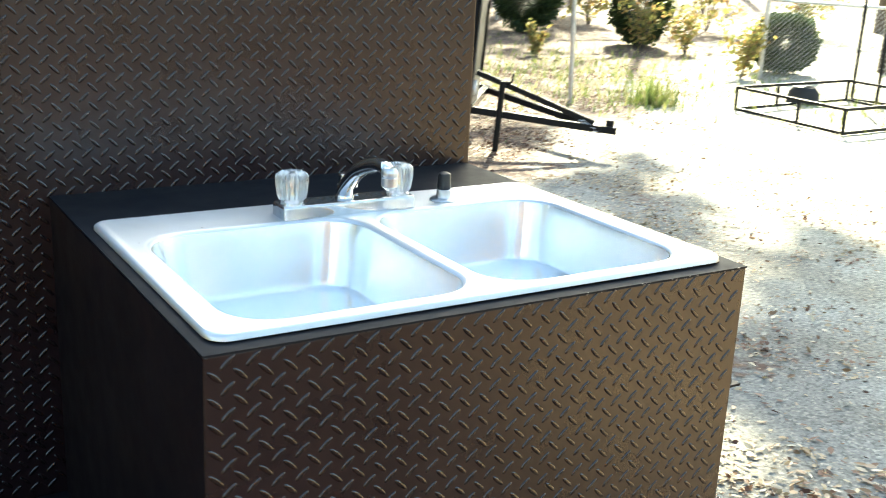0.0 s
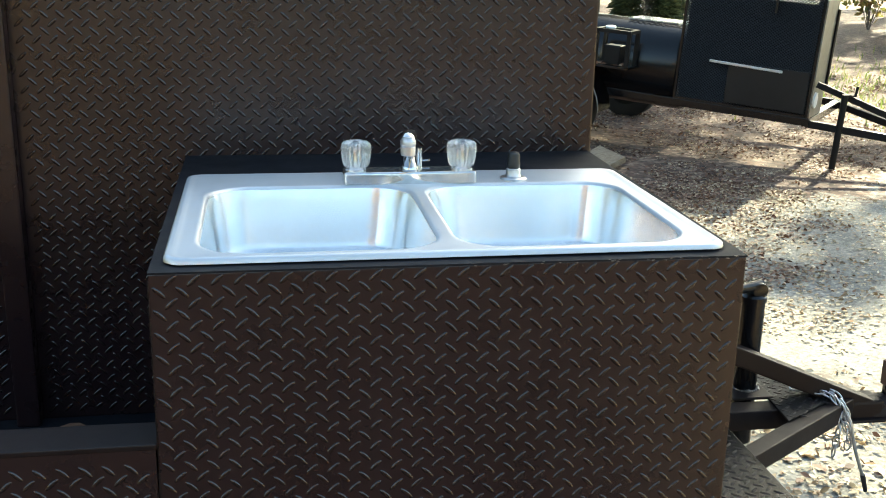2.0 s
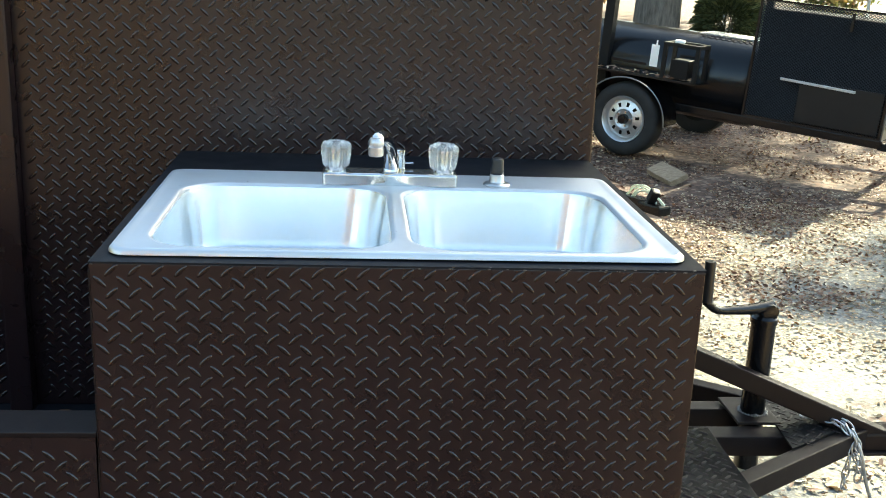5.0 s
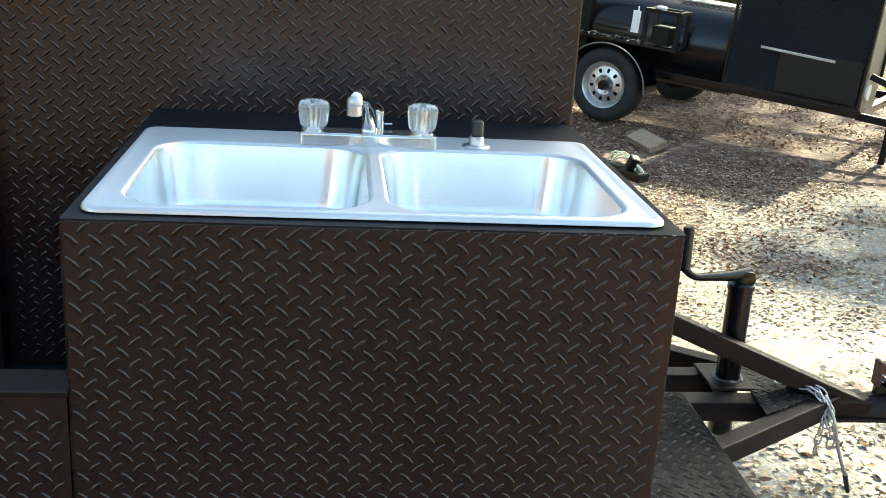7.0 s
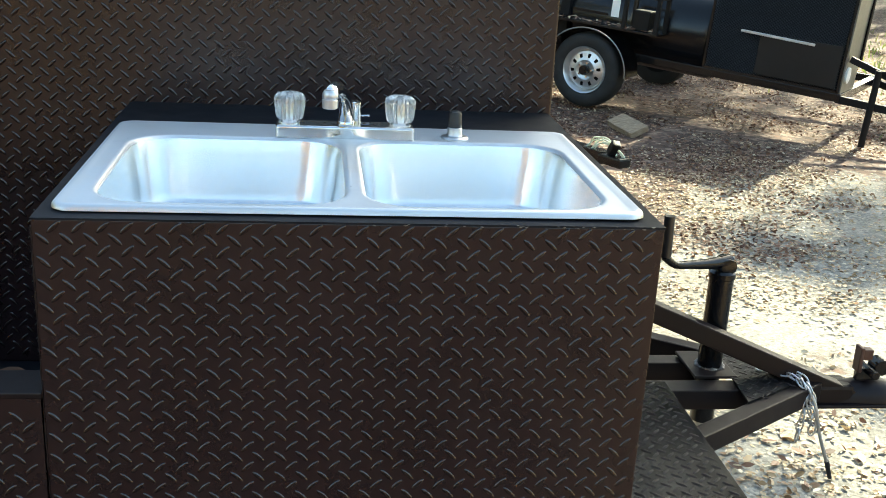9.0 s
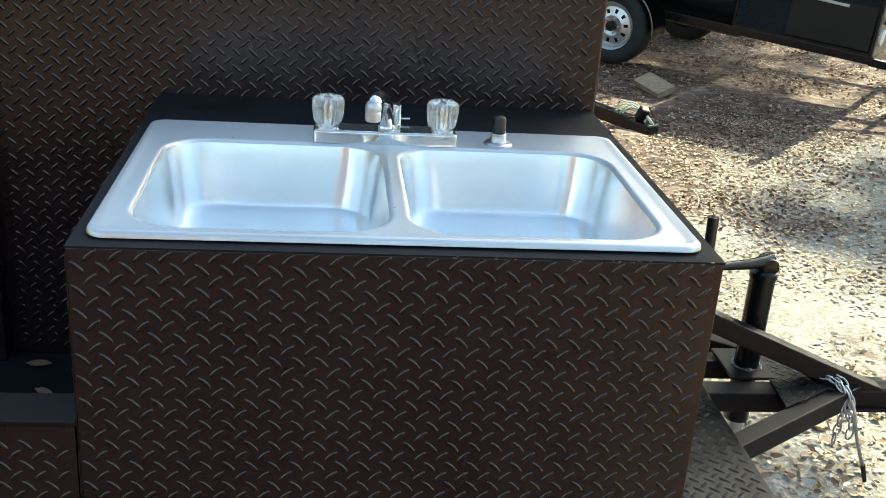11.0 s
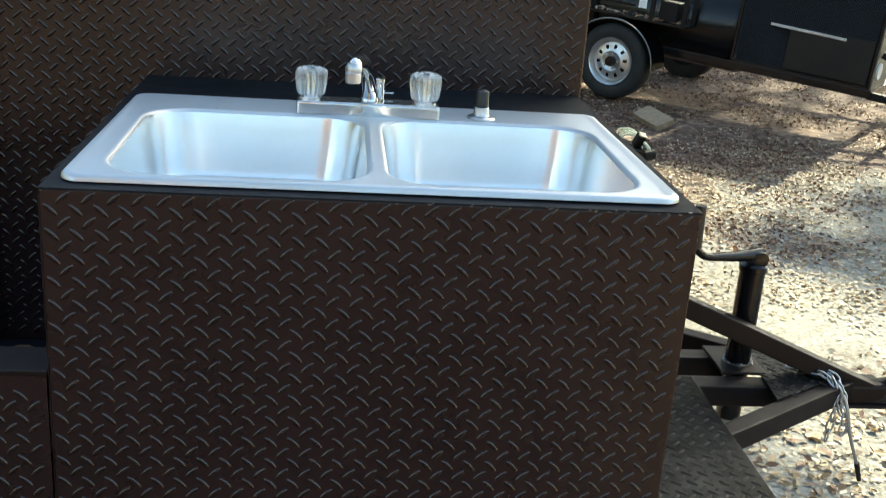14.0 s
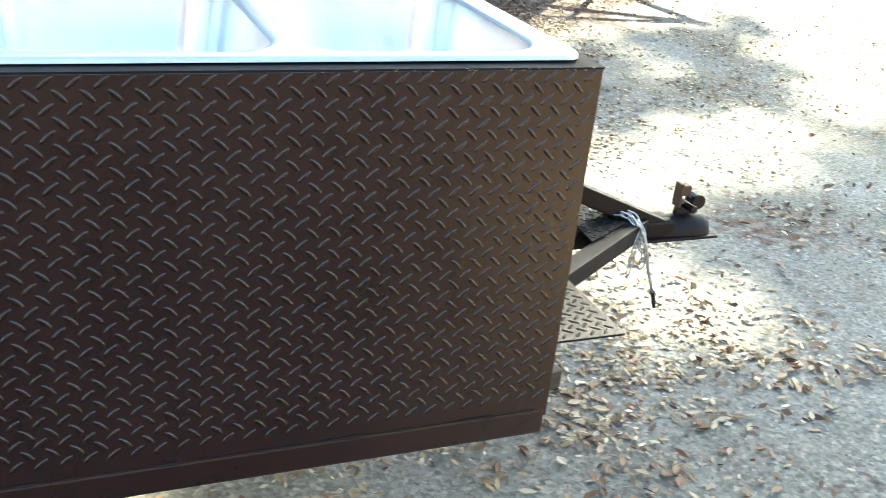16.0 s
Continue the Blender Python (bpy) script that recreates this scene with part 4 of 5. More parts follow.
    bm, prev = bmesh.new(), None
    for k in range(17):
        a = math.pi * k / 16
        q = (-1.93 + 0.36 * math.cos(a), -0.10 + 0.335 * math.sin(a))
        row = [bm.verts.new((q[0], d, q[1])) for d in (-0.30, -0.04)]
        if prev:
            bm.faces.new((prev[0], prev[1], row[1], row[0]))
        prev = row
    bmesh.ops.solidify(bm, geom=bm.faces[:], thickness=0.006)
    part("fender", bm, black_paint, sm, smooth=True)
    lip = [(-1.93 + 0.362 * math.cos(math.pi * k / 24), -0.302, -0.10 + 0.337 * math.sin(math.pi * k / 24)) for k in range(25)]
    part("fender_lip", sweep(bmesh.new(), lip, 0.006, 8), bare_steel, sm, "thin pale fender edge", smooth=True)
    # tongue and jack
    for a, b in (((-0.03, 0.03, 0.02), (1.02, 0.19, -0.03)), ((-0.03, 1.25, 0.02), (1.02, 0.23, -0.03))):
        part("tongue_leg", bar(bmesh.new(), a, b, 0.05, 0.055), matte_black, sm, bevel=0.004)
    part("brace", bar(bmesh.new(), (0.0, 0.06, 0.315), (0.96, 0.20, 0.012), 0.04, 0.045), matte_black, sm, bevel=0.003)
    bm = bar(bmesh.new(), (0.92, 0.21, -0.025), (1.15, 0.21, -0.03), 0.07, 0.06)
    part("coupler", bm, matte_black, sm, bevel=0.012)
    part("coupler_latch", block(bmesh.new(), (1.06, 0.19, 0.0), (1.12, 0.23, 0.05)), matte_black, sm, bevel=0.004)
    part("jack_tube", rod(bmesh.new(), (0.215, 0.045, -0.36), (0.215, 0.045, 0.27), 0.024), matte_black, sm, smooth=True)
    part("jack_crank", sweep(bmesh.new(), [(0.215, 0.045, 0.26), (0.25, 0.045, 0.265), (0.285, 0.045, 0.27), (0.29, 0.045, 0.34)], 0.01, 8), matte_black, sm)
    for k in range(7):
        bm = bmesh.new()
        link_ring(bm, Matrix.Translation((0.86 + 0.02 * k, 0.165 - 0.004 * (k % 2), 0.03 - 0.012 * k)) @ Matrix.Rotation(math.pi / 2 * (k % 2) + 0.4, 4, 'X'), 0.02, 0.011, 0.004)
        part("chain_link", bm, galvanised, sm, smooth=True)


build_smoker()


def build_other_tongue():
    t = thing("trailer_tongue", (2.02, 4.07, 0.0), "black trailer tongue with loose pale wires and a coupler", "trailer")
    d = Vector((0.48, -0.877, 0))
    a, b = -d * 3.0 + Vector((0, 0, 0.30)), Vector((0, 0, 0.30))
    part("beam", bar(bmesh.new(), a, b - d * 0.1, 0.07, 0.07), black_paint, t, bevel=0.004)
    part("coupler", bar(bmesh.new(), b - d * 0.12, b + d * 0.06, 0.09, 0.055), black_paint, t, bevel=0.012)
    part("latch", bar(bmesh.new(), b - d * 0.06 + Vector((0, 0, 0.03)), b - d * 0.02 + Vector((0, 0, 0.10)), 0.05, 0.05, (1, 0, 0)), matte_black, t, bevel=0.01)
    part("prop", rod(bmesh.new(), -d * 0.5 + Vector((0, 0, 0.02)), -d * 0.5 + Vector((0, 0, 0.3)), 0.025), matte_black, t)
    rnd = random.Random(4)
    for k in range(6):
        o = -d * rnd.uniform(0.19, 0.27)
        pts = [o + Vector((rnd.uniform(-0.02, 0.02), 0, 0.32)), o + d * 0.05 + Vector((0.0, 0, 0.365 + 0.006 * k)), o + d * rnd.uniform(0.09, 0.12) + Vector((0.01, -0.01, 0.375 + 0.006 * k)), o + d * 0.19 + Vector((0.02, -0.02, 0.345)), o + d * rnd.uniform(0.20, 0.23) + Vector((0.02, -0.02, 0.315))]
        part("wire", sweep(bmesh.new(), smooth_path(pts, 6), 0.0042, 6), cream_wire, t, "pale green wire", smooth=True)


build_other_tongue()


# ---- yard: shrubs, fence, metal frames ----
def build_shrub(x, y, r, h, seed, mat=shrub_leaves, count=11000, size=(0.05, 0.09), name="shrub", label="dense round dark green shrub growing by the drive"):
    z = soil_height(x, y)
    s = thing(name, (x, y, z), label, "shrub")
    rnd = np.random.RandomState(seed)
    p = rnd.normal(size=(count, 3))
    p /= np.linalg.norm(p, axis=1)[:, None]
    lump = np.array([1 + 0.16 * noise.noise(Vector(q * 2.2) + Vector((seed, 0, 0))) + 0.10 * noise.noise(Vector(q * 6) + Vector((0, seed, 0))) for q in p])
    p *= (lump * rnd.uniform(0.35, 1.05, count) ** 0.5)[:, None]
    p = p * [r, r, h / 2] + [0, 0, h / 2 + 0.02]
    v, f = cards(p, rnd.uniform(*size, count), seed)
    mesh_part("foliage", v, f, mat, s)
    for k in range(6):
        a = 2 * math.pi * k / 6
        part("stem", rod(bmesh.new(), (0.05 * math.cos(a), 0.05 * math.sin(a), -0.03), (0.5 * r * math.cos(a), 0.5 * r * math.sin(a), h * 0.7), 0.018, 0.006, 6), bark, s)
    return s


build_shrub(10.71, 14.3, 0.62, 1.35, 11)
build_shrub(11.5, 12.2, 0.50, 1.2, 12)
build_shrub(11.3, 9.0, 0.44, 0.80, 13)

def build_sapling(x, y, h, stems, seed, mat=autumn_leaves, name="sapling", label="thin yellow green sapling beside the drive", size=(0.05, 0.11), per=70):
    """Whippy stems that fan out from one root, with leaves along their upper parts."""
    s = thing(name, (x, y, soil_height(x, y)), label, "sapling" if name == "sapling" else "undergrowth")
    rnd = np.random.RandomState(seed)
    pts = []
    for _ in range(stems):
        a, out, tall = rnd.uniform(0, 6.28), rnd.uniform(0.15, 0.6) * h, h * rnd.uniform(0.6, 1.1)
        tip = Vector((out * math.cos(a), out * math.sin(a), tall))
        way = smooth_path([(0, 0, -0.04), tip * 0.4 + Vector((0, 0, 0.12 * h)), tip], 6)
        part("stem", sweep(bmesh.new(), way, [0.009 - 0.0005 * k for k in range(len(way))], 5), bark, s)
        for _ in range(per):
            q = way[min(len(way) - 1, int(rnd.uniform(0.25, 1.0) * len(way)))]
            pts.append(np.array(q) + rnd.normal(size=3) * 0.085 * h)
    v, f = cards(pts, rnd.uniform(*size, len(pts)), seed, ratio=0.55)
    mesh_part("foliage", v, f, mat, s)
    return s


for k, (x, y, h, n) in enumerate(((11.05, 11.6, 0.9, 7), (11.5, 11.1, 0.7, 6), (10.25, 8.75, 0.7, 7), (8.8, 11.3, 0.4, 5))):
    build_sapling(x, y, h, n, 60 + k)


def build_fence():
    f = thing("chain_link_fence", (10.57, 8.72, 0.05), "galvanised chain link fence along the drive", "fence")
    a, b = Vector((0, 0, 0.0)), Vector((2.2, -3.55, -0.04))
    n = 3
    for k in range(n):
        p = a.lerp(b, k / (n - 1))
        part("post", rod(bmesh.new(), p, p + Vector((0, 0, 1.08)), 0.03), galvanised, f, smooth=True)
    part("top_rail", rod(bmesh.new(), a + Vector((0, 0, 1.04)), b + Vector((0, 0, 1.04)), 0.02), galvanised, f, smooth=True)
    ax = (b - a).normalized()
    part("mesh", wire_grid(bmesh.new(), a + Vector((0, 0, 0.02)), ax, (0, 0, 1), (b - a).length, 1.01, 0.062, 0.062, 0.0034), galvanised, f)["kind"] = "stuff"
    g = thing("fence_post", (6.57, 7.64, soil_height(6.57, 7.64)), "thin grey steel post standing alone in the yard", "post")
    part("post", rod(bmesh.new(), (0, 0, -0.05), (-0.045, 0.0, 1.08), 0.024), galvanised, g, smooth=True)
    h = thing("wire_fence", (7.4, 14.2, 0), "low pipe rail fence between the yard and the woods", "fence")
    a, b = Vector((-6.0, 1.6, 0.1)), Vector((4.2, 2.3, 0.1))
    for k in range(5):
        p = a.lerp(b, k / 4)
        part("post", rod(bmesh.new(), p, p + Vector((0, 0, 1.2)), 0.03), galvanised, h, smooth=True)
    part("rail", rod(bmesh.new(), a + Vector((0, 0, 1.2)), b + Vector((0, 0, 1.2)), 0.02), galvanised, h, smooth=True)


build_fence()


def build_frames():
    fr = thing("metal_frame", (8.17, 6.84, soil_height(8.17, 6.84)), "low dark welded steel frame lying on the ground", "frame")
    A, B, C = Vector((0, 0, 0)), Vector((-0.13, -1.49, 0)), Vector((1.94, 0.12, 0))
    D = B + C - A
    up = Vector((0, 0, 0.24))
    for lift in (Vector((0, 0, 0.015)), up):
        for p, q in ((A, B), (A, C), (B, D), (C, D)):
            part("rail", bar(bmesh.new(), p + lift, q + lift, 0.028, 0.028), matte_black, fr)
    for p in (A, B, C, D, A.lerp(B, 0.6), A.lerp(C, 0.35), B.lerp(D, 0.45)):
        part("leg", bar(bmesh.new(), p, p + up, 0.026, 0.026, (1, 0, 0)), matte_black, fr)
    g = thing("gate_panel", (10.18, 6.94, soil_height(10.2, 6.9)), "upright dark steel gate frame with two bays", "gate")
    E1, E2 = Vector((0, 0, 0)), Vector((0.25, -1.6, 0))
    for p in (E1, E1.lerp(E2, 0.19), E2):
        part("stile", bar(bmesh.new(), p, p + Vector((0, 0, 1.2)), 0.03, 0.03, (1, 0, 0)), matte_black, g)
    for z in (0.015, 1.19):
        part("bar", bar(bmesh.new(), E1 + Vector((0, 0, z)), E2 + Vector((0, 0, z)), 0.03, 0.03), matte_black, g)
    d = thing("rubber_tub", (9.35, 6.95, soil_height(9.4, 6.9)), "upturned black rubber tub beside the frame", "tub")
    part("tub", lathe(bmesh.new(), [(0.19, 0), (0.185, 0.02), (0.165, 0.13), (0.12, 0.185), (0.04, 0.20)], Matrix.Identity(4), 32), rubber, d, smooth=True)


build_frames()


# ---- trees and woods ----
def leaf_cloud(centres, radii, per, size, seed):
    rnd = np.random.RandomState(seed)
    pts = []
    for c, r in zip(centres, radii):
        q = rnd.normal(size=(per, 3)) * 0.5
        pts.append(np.asarray(c) + q * [r, r, r * 0.7])
    pts = np.concatenate(pts)
    return cards(pts, rnd.uniform(*size, len(pts)), seed, ratio=0.6)


SHADOW = Vector((math.sin(SUN_AZ), math.cos(SUN_AZ), 0)) / math.tan(SUN_EL)


def build_tree(x, y, h, r0, clumps, seed, leaves=150, mat=autumn_leaves, size=(0.12, 0.26), limb=0.32):
    """A tree from its trunk and the places (x, y, z, radius) of the leafy ends of its limbs."""
    z = soil_height(x, y)
    t = thing("tree", (x, y, z), "tall tree with ridged grey bark and thin autumn crown", "tree")
    rnd = random.Random(seed)
    top = Vector((rnd.uniform(-0.3, 0.3), rnd.uniform(-0.3, 0.3), h))
    mid = [Vector((0, 0, -0.15)), Vector((0.02, 0, 0.3)), top * 0.35 + Vector((0.15, 0, 0)), top * 0.7, top]
    bm = sweep(bmesh.new(), smooth_path(mid, 4), [r0 * (1.35 if k == 0 else 1 - 0.85 * k / 17) for k in range(17)], 14)
    cents, rads = [top], [1.0]
    for cx, cy, cz, cr in clumps:
        e = Vector((cx - x, cy - y, cz - z))
        p = top * min(0.95, max(0.45, (e.z - 0.6 * e.xy.length) / h))
        sweep(bm, smooth_path([p, p.lerp(e, 0.5) + Vector((rnd.uniform(-0.3, 0.3), rnd.uniform(-0.3, 0.3), 0.3)), e], 3), [r0 * limb * (1 - 0.13 * k) for k in range(7)], 7)
        cents.append(e)
        rads.append(cr)
    part("trunk", bm, bark, t, smooth=True)
    v, f = leaf_cloud(cents, rads, leaves, size, seed)
    mesh_part("crown", v, f, mat, t)
    return t


def limbs(h, *spots):
    """Limb ends at height h over the ground whose leaves shade the spots (x, y, radius)."""
    return [(x + h * SHADOW.x, y + h * SHADOW.y, h, r) for x, y, r in spots]


# the tree behind the smoker, and others added to shade the yard
build_tree(4.48, 13.2, 12, 0.42, [(3.2, 14.5, 9, 1.3), (6.2, 14, 10, 1.4), (4, 12, 11, 1.2), (5.5, 15, 8.5, 1.2)], 21, 130, wood_leaves)
build_tree(19.6, 13.6, 17, 0.26, limbs(15, (-0.3, -0.5, 0.7), (-0.3, -0.7, 0.6), (-0.7, -0.9, 0.7), (-0.9, -1.2, 0.8), (-1.2, -0.8, 0.7), (-1.6, -0.8, 0.8), (0.0, -1.1, 0.7), (0.45, -0.1, 0.55), (0.7, 0.0, 0.55), (0.3, -0.2, 0.5), (0.95, 0.1, 0.5), (0.6, -0.2, 0.5), (1.1, 0.3, 0.35), (0.5, -0.5, 0.6), (0.9, 0.15, 0.45),
                                        (-0.5, -1.0, 0.6), (-0.9, -0.8, 0.6), (-0.2, -0.8, 0.5), (0.75, -0.05, 0.45), (0.55, 0.1, 0.4), (0.4, -0.15, 0.4), (0.3, -1.5, 0.5), (-0.2, -1.9, 0.6), (0.45, -1.0, 0.4), (0.5, -1.6, 0.45)), 31, 420)
# sunny gaps (x, y, half widths) left open over the drive in the next added crown
GAPS = ((3.70, 3.00, 0.55, 0.22), (2.72, 2.50, 0.24, 0.40), (2.15, 2.62, 0.55, 0.46), (2.20, 1.22, 0.28, 0.36), (2.55, 4.70, 0.45, 0.55), (3.65, 4.85, 0.32, 0.45),
        (2.80, 3.90, 0.30, 0.20), (3.95, 3.98, 0.30, 0.14), (4.60, 3.35, 0.22, 0.14), (3.30, 2.40, 0.18, 0.10), (1.40, 2.2, 0.5, 0.5), (1.5, 3.6, 0.6, 0.6))
drive = random.Random(36)
shaded = []
for gx in np.arange(1.25, 5.25, 0.36):
    for gy in np.arange(-0.05, 4.95, 0.36):
        x, y = gx + drive.uniform(-0.13, 0.13), gy + drive.uniform(-0.13, 0.13)
        if all(((x - a) / (c + 0.24)) ** 2 + ((y - b) / (d + 0.24)) ** 2 > 1 for a, b, c, d in GAPS) and x < 4.9 + 0.25 * math.sin(3 * y) and y < 5.2 - 0.1 * x:
            shaded.append((x, y, drive.uniform(0.24, 0.36)))
build_tree(13.5, 18.6, 15, 0.22, limbs(13, *shaded, (4.6, 1.6, 0.7), (2.4, -0.4, 0.4), (5.3, 2.2, 0.6), (6.8, 2.4, 0.6), (5.2, 4.9, 0.3)), 36, 85, limb=0.05)
build_tree(21.5, 22.6, 14, 0.26, limbs(12, (7.6, 9.6, 1.1), (8.3, 11.7, 0.7), (6.4, 13.5, 1.0)), 32, 170)
build_tree(15.6, 22.2, 14, 0.25, limbs(12, (2.6, 8.6, 1.3), (4.4, 8.8, 0.9), (3.3, 7.6, 0.6), (3.6, 6.6, 0.7), (4.4, 7.5, 0.7), (4.9, 6.3, 0.4), (1.4, 7.6, 1.2), (1.6, 10.5, 1.4), (4.0, 11.0, 1.3), (5.6, 13.5, 1.4), (3.0, 13.5, 1.4), (6.6, 16.5, 1.5), (3.6, 10.0, 0.8), (4.7, 10.2, 0.8), (5.6, 11.2, 0.8), (2.8, 11.8, 0.9), (4.9, 12.4, 0.9)), 33, 170)
spread = random.Random(40)
# added crown shades unseen ground before the cabinet, which darkens the panel's reflection
build_tree(13.2, 8.6, 17, 0.3, limbs(15, *[(x + spread.uniform(-0.2, 0.2), y + spread.uniform(-0.2, 0.2), 0.6) for x in np.arange(-2.4, 1.5, 0.6) for y in np.arange(-3.7, -0.7, 0.6)]), 34, 150, limb=0.1)
# another added crown dapples the ground behind the smoker
build_tree(25.0, 29.5, 15, 0.28, limbs(13, *[(x + spread.uniform(-0.8, 0.8), y + spread.uniform(-0.8, 0.8), 1.5) for x in (-1.5, 0.8, 3.0, 5.2, 7.0) for y in (10.5, 13, 15.5, 18, 20.5, 23, 26) if spread.random() < (0.8 if y < 18 else 0.4)]), 35, 150, wood_leaves, (0.25, 0.5))
# low unseen tree in full sun, added on the trailer's open side to warm reflections
glow = random.Random(51)
build_tree(-9.5, 1.2, 8.5, 0.2, [(-9.5 + glow.uniform(-1.2, 1.2), 1.2 + glow.uniform(-2.2, 2.2), glow.uniform(2.0, 8.5), glow.uniform(0.8, 1.3)) for _ in range(16)], 51, 190, autumn_leaves, (0.18, 0.4))
# unseen amber trees added sunlit to the south, for steel and paint to mirror
for x, y, h, wide, seed in ((-4.0, -11.5, 6.5, 1.5, 52), (-5.9, -11.8, 7.0, 1.4, 53)):
    amber = random.Random(seed)
    build_tree(x, y, h, 0.18, [(x + amber.uniform(-wide, wide), y + amber.uniform(-wide, wide) * 0.7, amber.uniform(0.8, h), amber.uniform(0.6, 1.0)) for _ in range(20)], seed, 200, amber_leaves, (0.18, 0.36))
# tall dark trees added at the wood's edge to block bright sky from reflections
for x, y, h, seed in ((8.6, 21.0, 16, 41), (4.6, 22.5, 17, 42), (12.6, 22.0, 16, 43), (0.2, 23.0, 16, 44)):
    crown = random.Random(seed)
    build_tree(x, y, h, 0.3, [(x + crown.uniform(-2.6, 2.6), y + crown.uniform(-1.5, 2.5), crown.uniform(4.5, h), crown.uniform(1.5, 2.3)) for _ in range(18)], seed, 190, wood_leaves, (0.28, 0.6))
# one more crown added to shade the ground behind the smoker
build_tree(24.0, 31.0, 15, 0.26, limbs(13, (5.0, 15.5, 1.6), (3.2, 16.5, 1.8), (6.5, 18.5, 1.8), (4.5, 19.0, 1.8), (2.2, 15.0, 1.5), (3.4, 21.0, 2.0), (6.0, 22.0, 2.0)), 37, 200, wood_leaves, (0.25, 0.5), limb=0.1)
build_shrub(5.52, 13.2, 0.46, 1.3, 16, olive_leaves, count=9000, size=(0.07, 0.12), name="shrub", label="olive green shrub beside a large tree trunk")
build_shrub(8.6, 19.0, 0.9, 1.3, 17, wood_leaves, 2600, (0.07, 0.13), "undergrowth", "loose brown green undergrowth at the edge of the woods")
for k, (x, y, h, n) in enumerate(((9.4, 18.2, 2.0, 10), (11.4, 17.2, 2.2, 10), (13.2, 15.6, 2.2, 10), (15.0, 14.2, 2.4, 10), (17.0, 13.6, 2.4, 10), (14.2, 17.4, 2.6, 12), (18.5, 12.2, 2.2, 10))):
    build_sapling(x, y, h, n, 80 + k, name="undergrowth", label="loose yellow autumn undergrowth at the edge of the woods", size=(0.09, 0.18), per=110)


def build_woods():
    """The woods all round, far off: trunks, and clumps of leaves low and high."""
    rnd = random.Random(77)
    bm = bmesh.new()
    cents, rads = [], []
    for k in range(240):
        a = 2 * math.pi * k / 240 + rnd.uniform(-0.02, 0.02)
        d = rnd.uniform(24, 46)
        x, y = d * math.sin(a), d * math.cos(a) + 2
        # the drive and the sun's side stay more open
        open_side = abs((a - SUN_AZ + math.pi) % (2 * math.pi) - math.pi) < 0.5
        if (open_side and (d < 36 or rnd.random() < 0.6)) or (y < -4 and rnd.random() < 0.2):
            continue
        # unseen trees to the south stay low so that the bowls mirror sky
        h = rnd.uniform(3.5, 6) if y < -4 else rnd.uniform(9, 14) if d > 30 else rnd.uniform(8, 11.5)
        rod(bm, (x, y, -0.2), (x + rnd.uniform(-0.6, 0.6), y + rnd.uniform(-0.6, 0.6), h), rnd.uniform(0.12, 0.28), 0.05, 8)
        for j in range(4):
            cents.append((x + rnd.uniform(-2, 2), y + rnd.uniform(-2, 2), h * rnd.uniform(0.35, 1.0)))
            rads.append(rnd.uniform(1.4, 2.6))
        cents.append((x + rnd.uniform(-2, 2), y + rnd.uniform(-2, 2), rnd.uniform(0.6, 1.8)))
        rads.append(rnd.uniform(0.9, 1.8))
    w = thing("woods", (0, 0, 0), "autumn woods round the yard", "woods")
    tr = part("trunks", bm, bark, w, smooth=True)
    tagged(tr, kind="stuff")
    # the unseen south and west sides get yellower leaves, for warm reflections
    for south, mat in ((False, wood_leaves), (True, autumn_leaves)):
        pick = [k for k, c in enumerate(cents) if (c[1] < 0 or (c[0] < -8 and c[1] < 14)) == south]
        v, f = leaf_cloud([cents[k] for k in pick], [rads[k] for k in pick], 170, (0.18, 0.42), 5)
        mesh_part("foliage", v, f, mat, w, kind="stuff")
    tagged(w, kind="stuff")


build_woods()


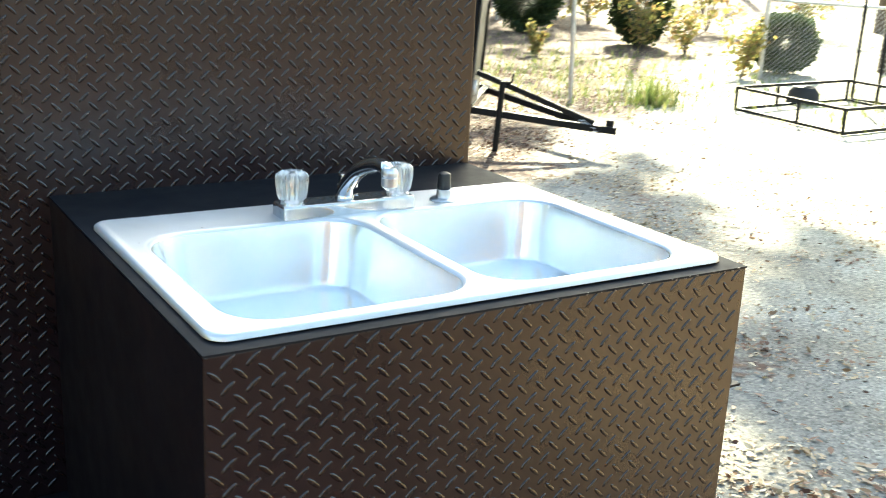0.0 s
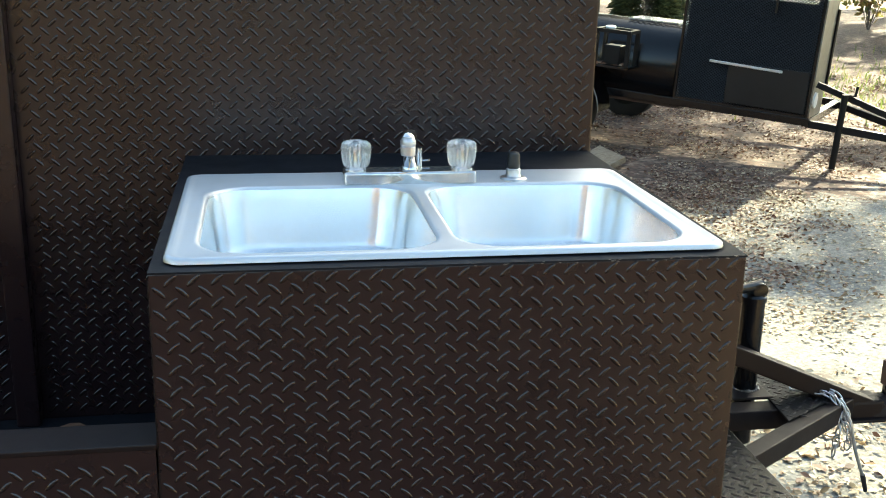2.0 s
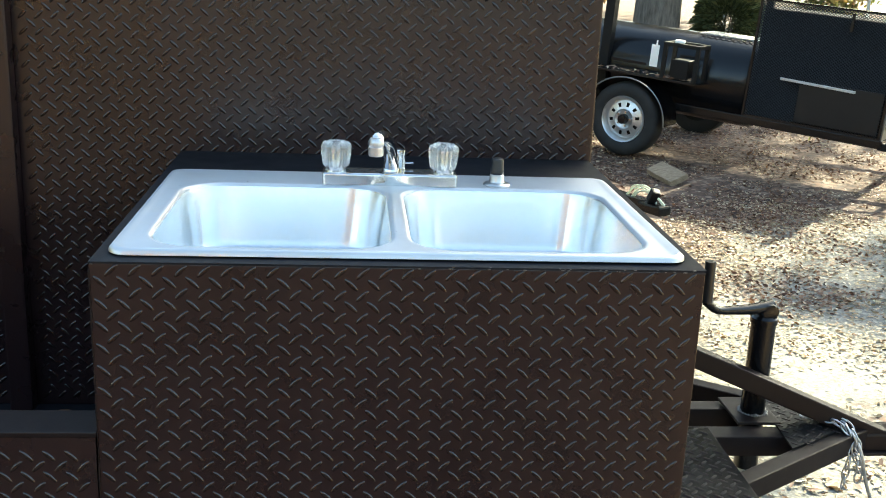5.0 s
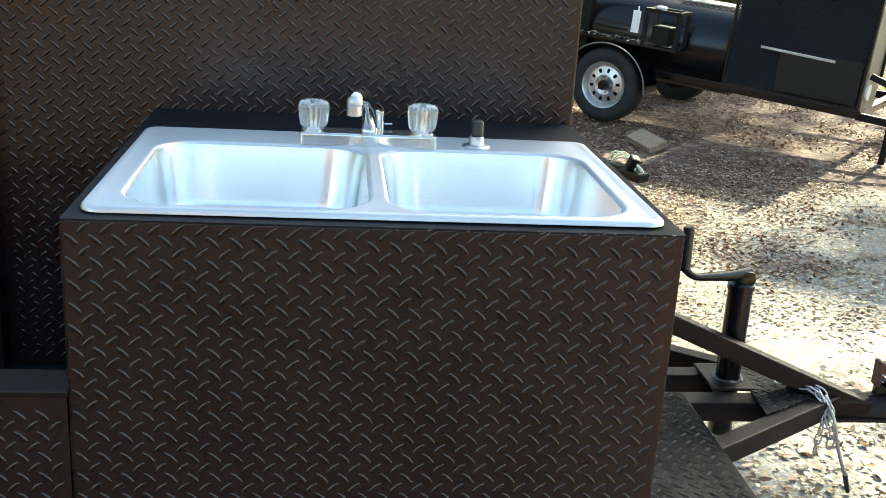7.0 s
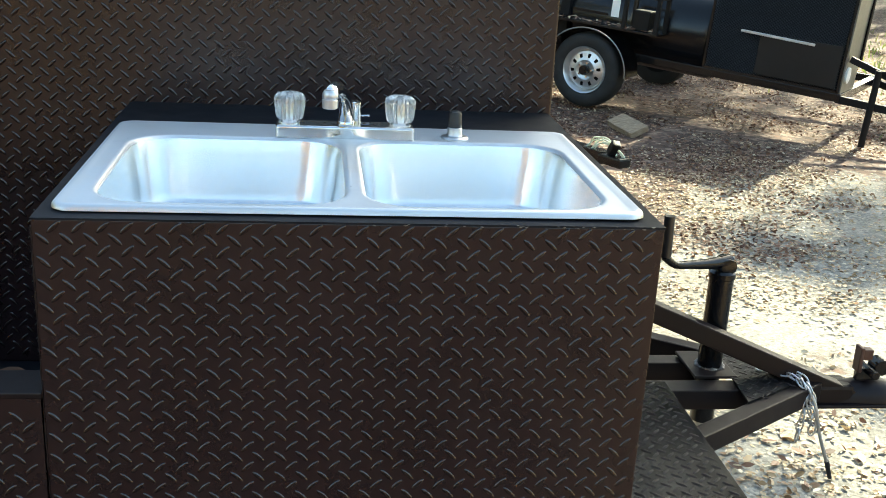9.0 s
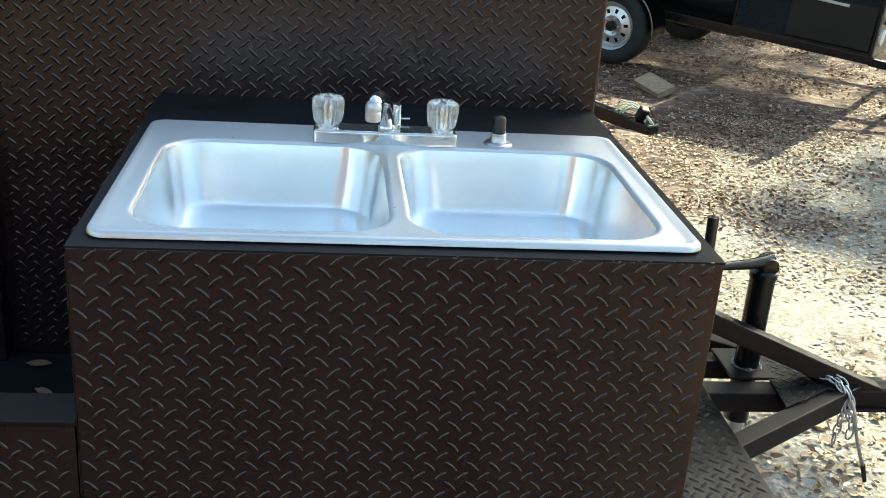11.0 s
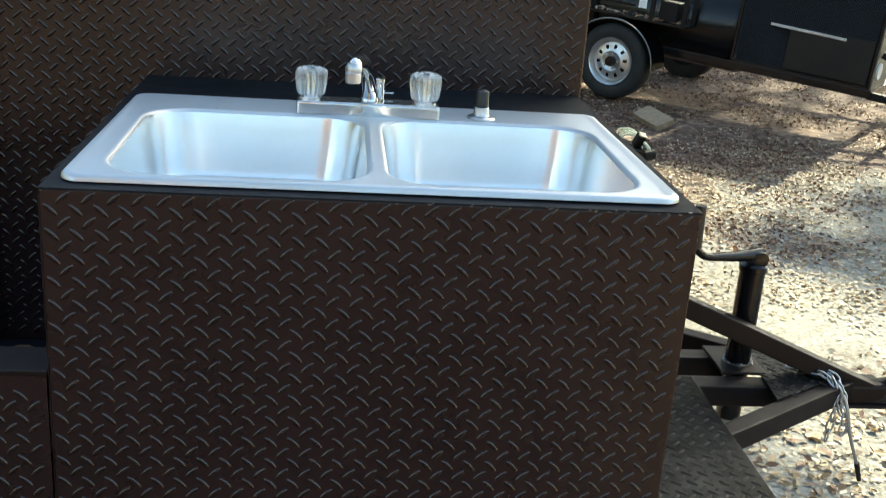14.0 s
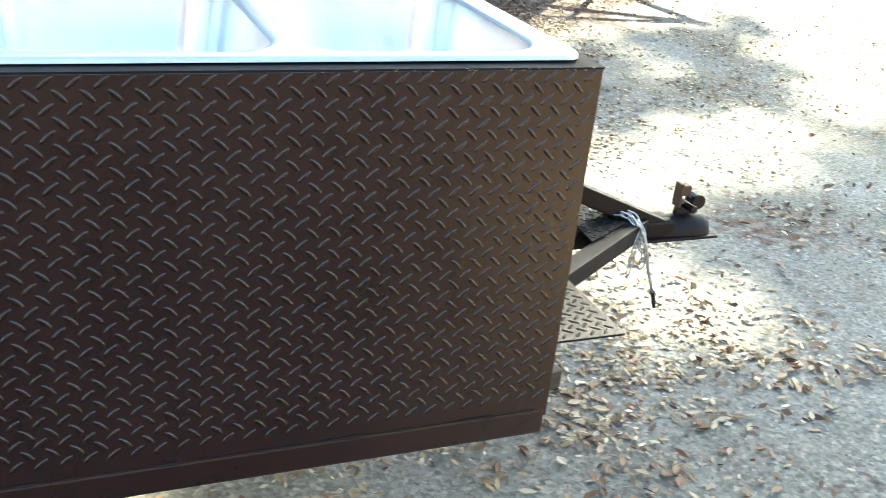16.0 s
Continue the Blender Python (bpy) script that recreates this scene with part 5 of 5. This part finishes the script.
# ---- leaf litter and grass ----
def scatter_leaves():
    rnd = np.random.RandomState(9)
    pts, sizes = [], []
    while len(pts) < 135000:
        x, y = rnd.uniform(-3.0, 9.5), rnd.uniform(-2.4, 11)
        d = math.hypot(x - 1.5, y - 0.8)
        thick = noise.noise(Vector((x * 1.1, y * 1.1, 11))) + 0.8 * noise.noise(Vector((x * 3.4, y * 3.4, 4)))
        # leaves crowd the unseen ground before the cabinet, to darken its reflection
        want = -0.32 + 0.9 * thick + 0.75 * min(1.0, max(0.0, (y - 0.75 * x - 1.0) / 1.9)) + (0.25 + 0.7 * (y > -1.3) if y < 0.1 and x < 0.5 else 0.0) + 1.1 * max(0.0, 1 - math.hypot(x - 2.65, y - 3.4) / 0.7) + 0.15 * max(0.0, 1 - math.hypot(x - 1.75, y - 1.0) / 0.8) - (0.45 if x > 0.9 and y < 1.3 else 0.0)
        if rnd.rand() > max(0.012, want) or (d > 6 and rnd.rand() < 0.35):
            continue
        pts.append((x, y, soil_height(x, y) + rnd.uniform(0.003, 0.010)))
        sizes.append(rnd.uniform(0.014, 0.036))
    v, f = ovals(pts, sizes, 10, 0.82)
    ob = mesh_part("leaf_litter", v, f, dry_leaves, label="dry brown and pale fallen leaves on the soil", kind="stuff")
    tagged(ob, category="leaves")
    pts, sizes = [], []
    while len(pts) < 42000:
        x, y = rnd.uniform(-1.5, 6.5), rnd.uniform(-1.6, 5.8)
        thick = noise.noise(Vector((x * 1.6, y * 1.6, 21))) + 0.5 * noise.noise(Vector((x * 5, y * 5, 2)))
        # sun and smoker's shadow are also put into colour by where pale leaves lie
        near = max(0.0, 0.8 - math.hypot(x - 1.9, y - 1.3) / 1.1) + max(0.0, 1.0 - math.hypot(x - 2.55, y - 4.5) / 0.8) + max(0.0, 1.0 - math.hypot(x - 3.7, y - 4.9) / 0.6) + 0.4 * max(0.0, 1 - abs(y - 0.15) / 0.7) * (x < 1.6)
        if rnd.rand() > max(0.012, -0.06 + 0.75 * thick + 0.6 * near + (0.4 if y < 4.9 else 0.05) * min(1.0, max(0.0, (y - 0.55 * x) / 1.5))):
            continue
        pts.append((x, y, soil_height(x, y) + rnd.uniform(0.003, 0.009)))
        sizes.append(rnd.uniform(0.012, 0.033))
    v, f = ovals(pts, sizes, 12, 0.90)
    ob = mesh_part("leaf_litter", v, f, pale_leaves, label="pale curled fallen leaves scattered over the packed drive", kind="stuff")
    tagged(ob, category="leaves")
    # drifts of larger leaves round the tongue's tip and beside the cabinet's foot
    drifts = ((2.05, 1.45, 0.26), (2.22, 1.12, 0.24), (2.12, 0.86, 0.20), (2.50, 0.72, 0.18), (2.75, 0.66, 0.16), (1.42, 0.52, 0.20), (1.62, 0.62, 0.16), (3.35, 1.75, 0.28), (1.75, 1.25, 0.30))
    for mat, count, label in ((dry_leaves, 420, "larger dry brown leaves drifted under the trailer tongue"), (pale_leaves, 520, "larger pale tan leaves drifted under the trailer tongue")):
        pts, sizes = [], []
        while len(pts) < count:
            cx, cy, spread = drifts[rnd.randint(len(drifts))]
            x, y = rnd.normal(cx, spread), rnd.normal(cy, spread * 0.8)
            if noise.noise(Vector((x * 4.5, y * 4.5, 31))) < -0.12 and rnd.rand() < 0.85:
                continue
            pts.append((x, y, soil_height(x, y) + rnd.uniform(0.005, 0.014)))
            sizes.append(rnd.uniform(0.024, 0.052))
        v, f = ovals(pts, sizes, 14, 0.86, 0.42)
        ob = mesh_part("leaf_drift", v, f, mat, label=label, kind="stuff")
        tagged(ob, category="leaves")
    # two leaves on the trailer's deck
    for k, (x, y, s) in enumerate(((-0.28, 0.74, 0.055), (-0.24, 0.62, 0.045))):
        o = thing("fallen_leaf", (x, y, DECK), "dry curled leaf lying on the trailer deck", "leaf", "leaves on the deck")
        v, f = ovals([(0, 0, 0.006)], [s], 50 + k, 0.97)
        mesh_part("blade", v, f, dry_leaves, o)


scatter_leaves()


def grass():
    rnd = np.random.RandomState(19)
    verts, faces = [], []
    for cx, cy, r, n in ((7.4, 7.3, 0.13, 260), (7.0, 7.7, 0.5, 200), (7.9, 9.2, 1.3, 800), (9.2, 10.4, 1.6, 900), (6.6, 9.0, 0.9, 200), (9.6, 6.0, 0.8, 300)):
        for _ in range(n):
            x, y = cx + rnd.normal() * r, cy + rnd.normal() * r
            z, h, a = soil_height(x, y), rnd.uniform(0.03, 0.13) * (2.6 if r < 0.2 else 1.0), rnd.uniform(0, 6.28)
            w, b = rnd.uniform(0.004, 0.011), rnd.uniform(0.02, 0.14)
            k = len(verts)
            dx, dy = math.cos(a), math.sin(a)
            verts += [(x - dy * w, y + dx * w, z), (x + dy * w, y - dx * w, z), (x + dx * b * 0.4 - dy * w * 0.7, y + dy * b * 0.4 + dx * w * 0.7, z + h * 0.6), (x + dx * b * 0.4 + dy * w * 0.7, y + dy * b * 0.4 - dx * w * 0.7, z + h * 0.6), (x + dx * b, y + dy * b, z + h)]
            faces += [(k, k + 1, k + 3, k + 2), (k + 2, k + 3, k + 4)]
    ob = mesh_part("grass", verts, faces, grass_blades, label="thin yellow green grass and weeds", kind="stuff")
    tagged(ob, category="grass")


grass()
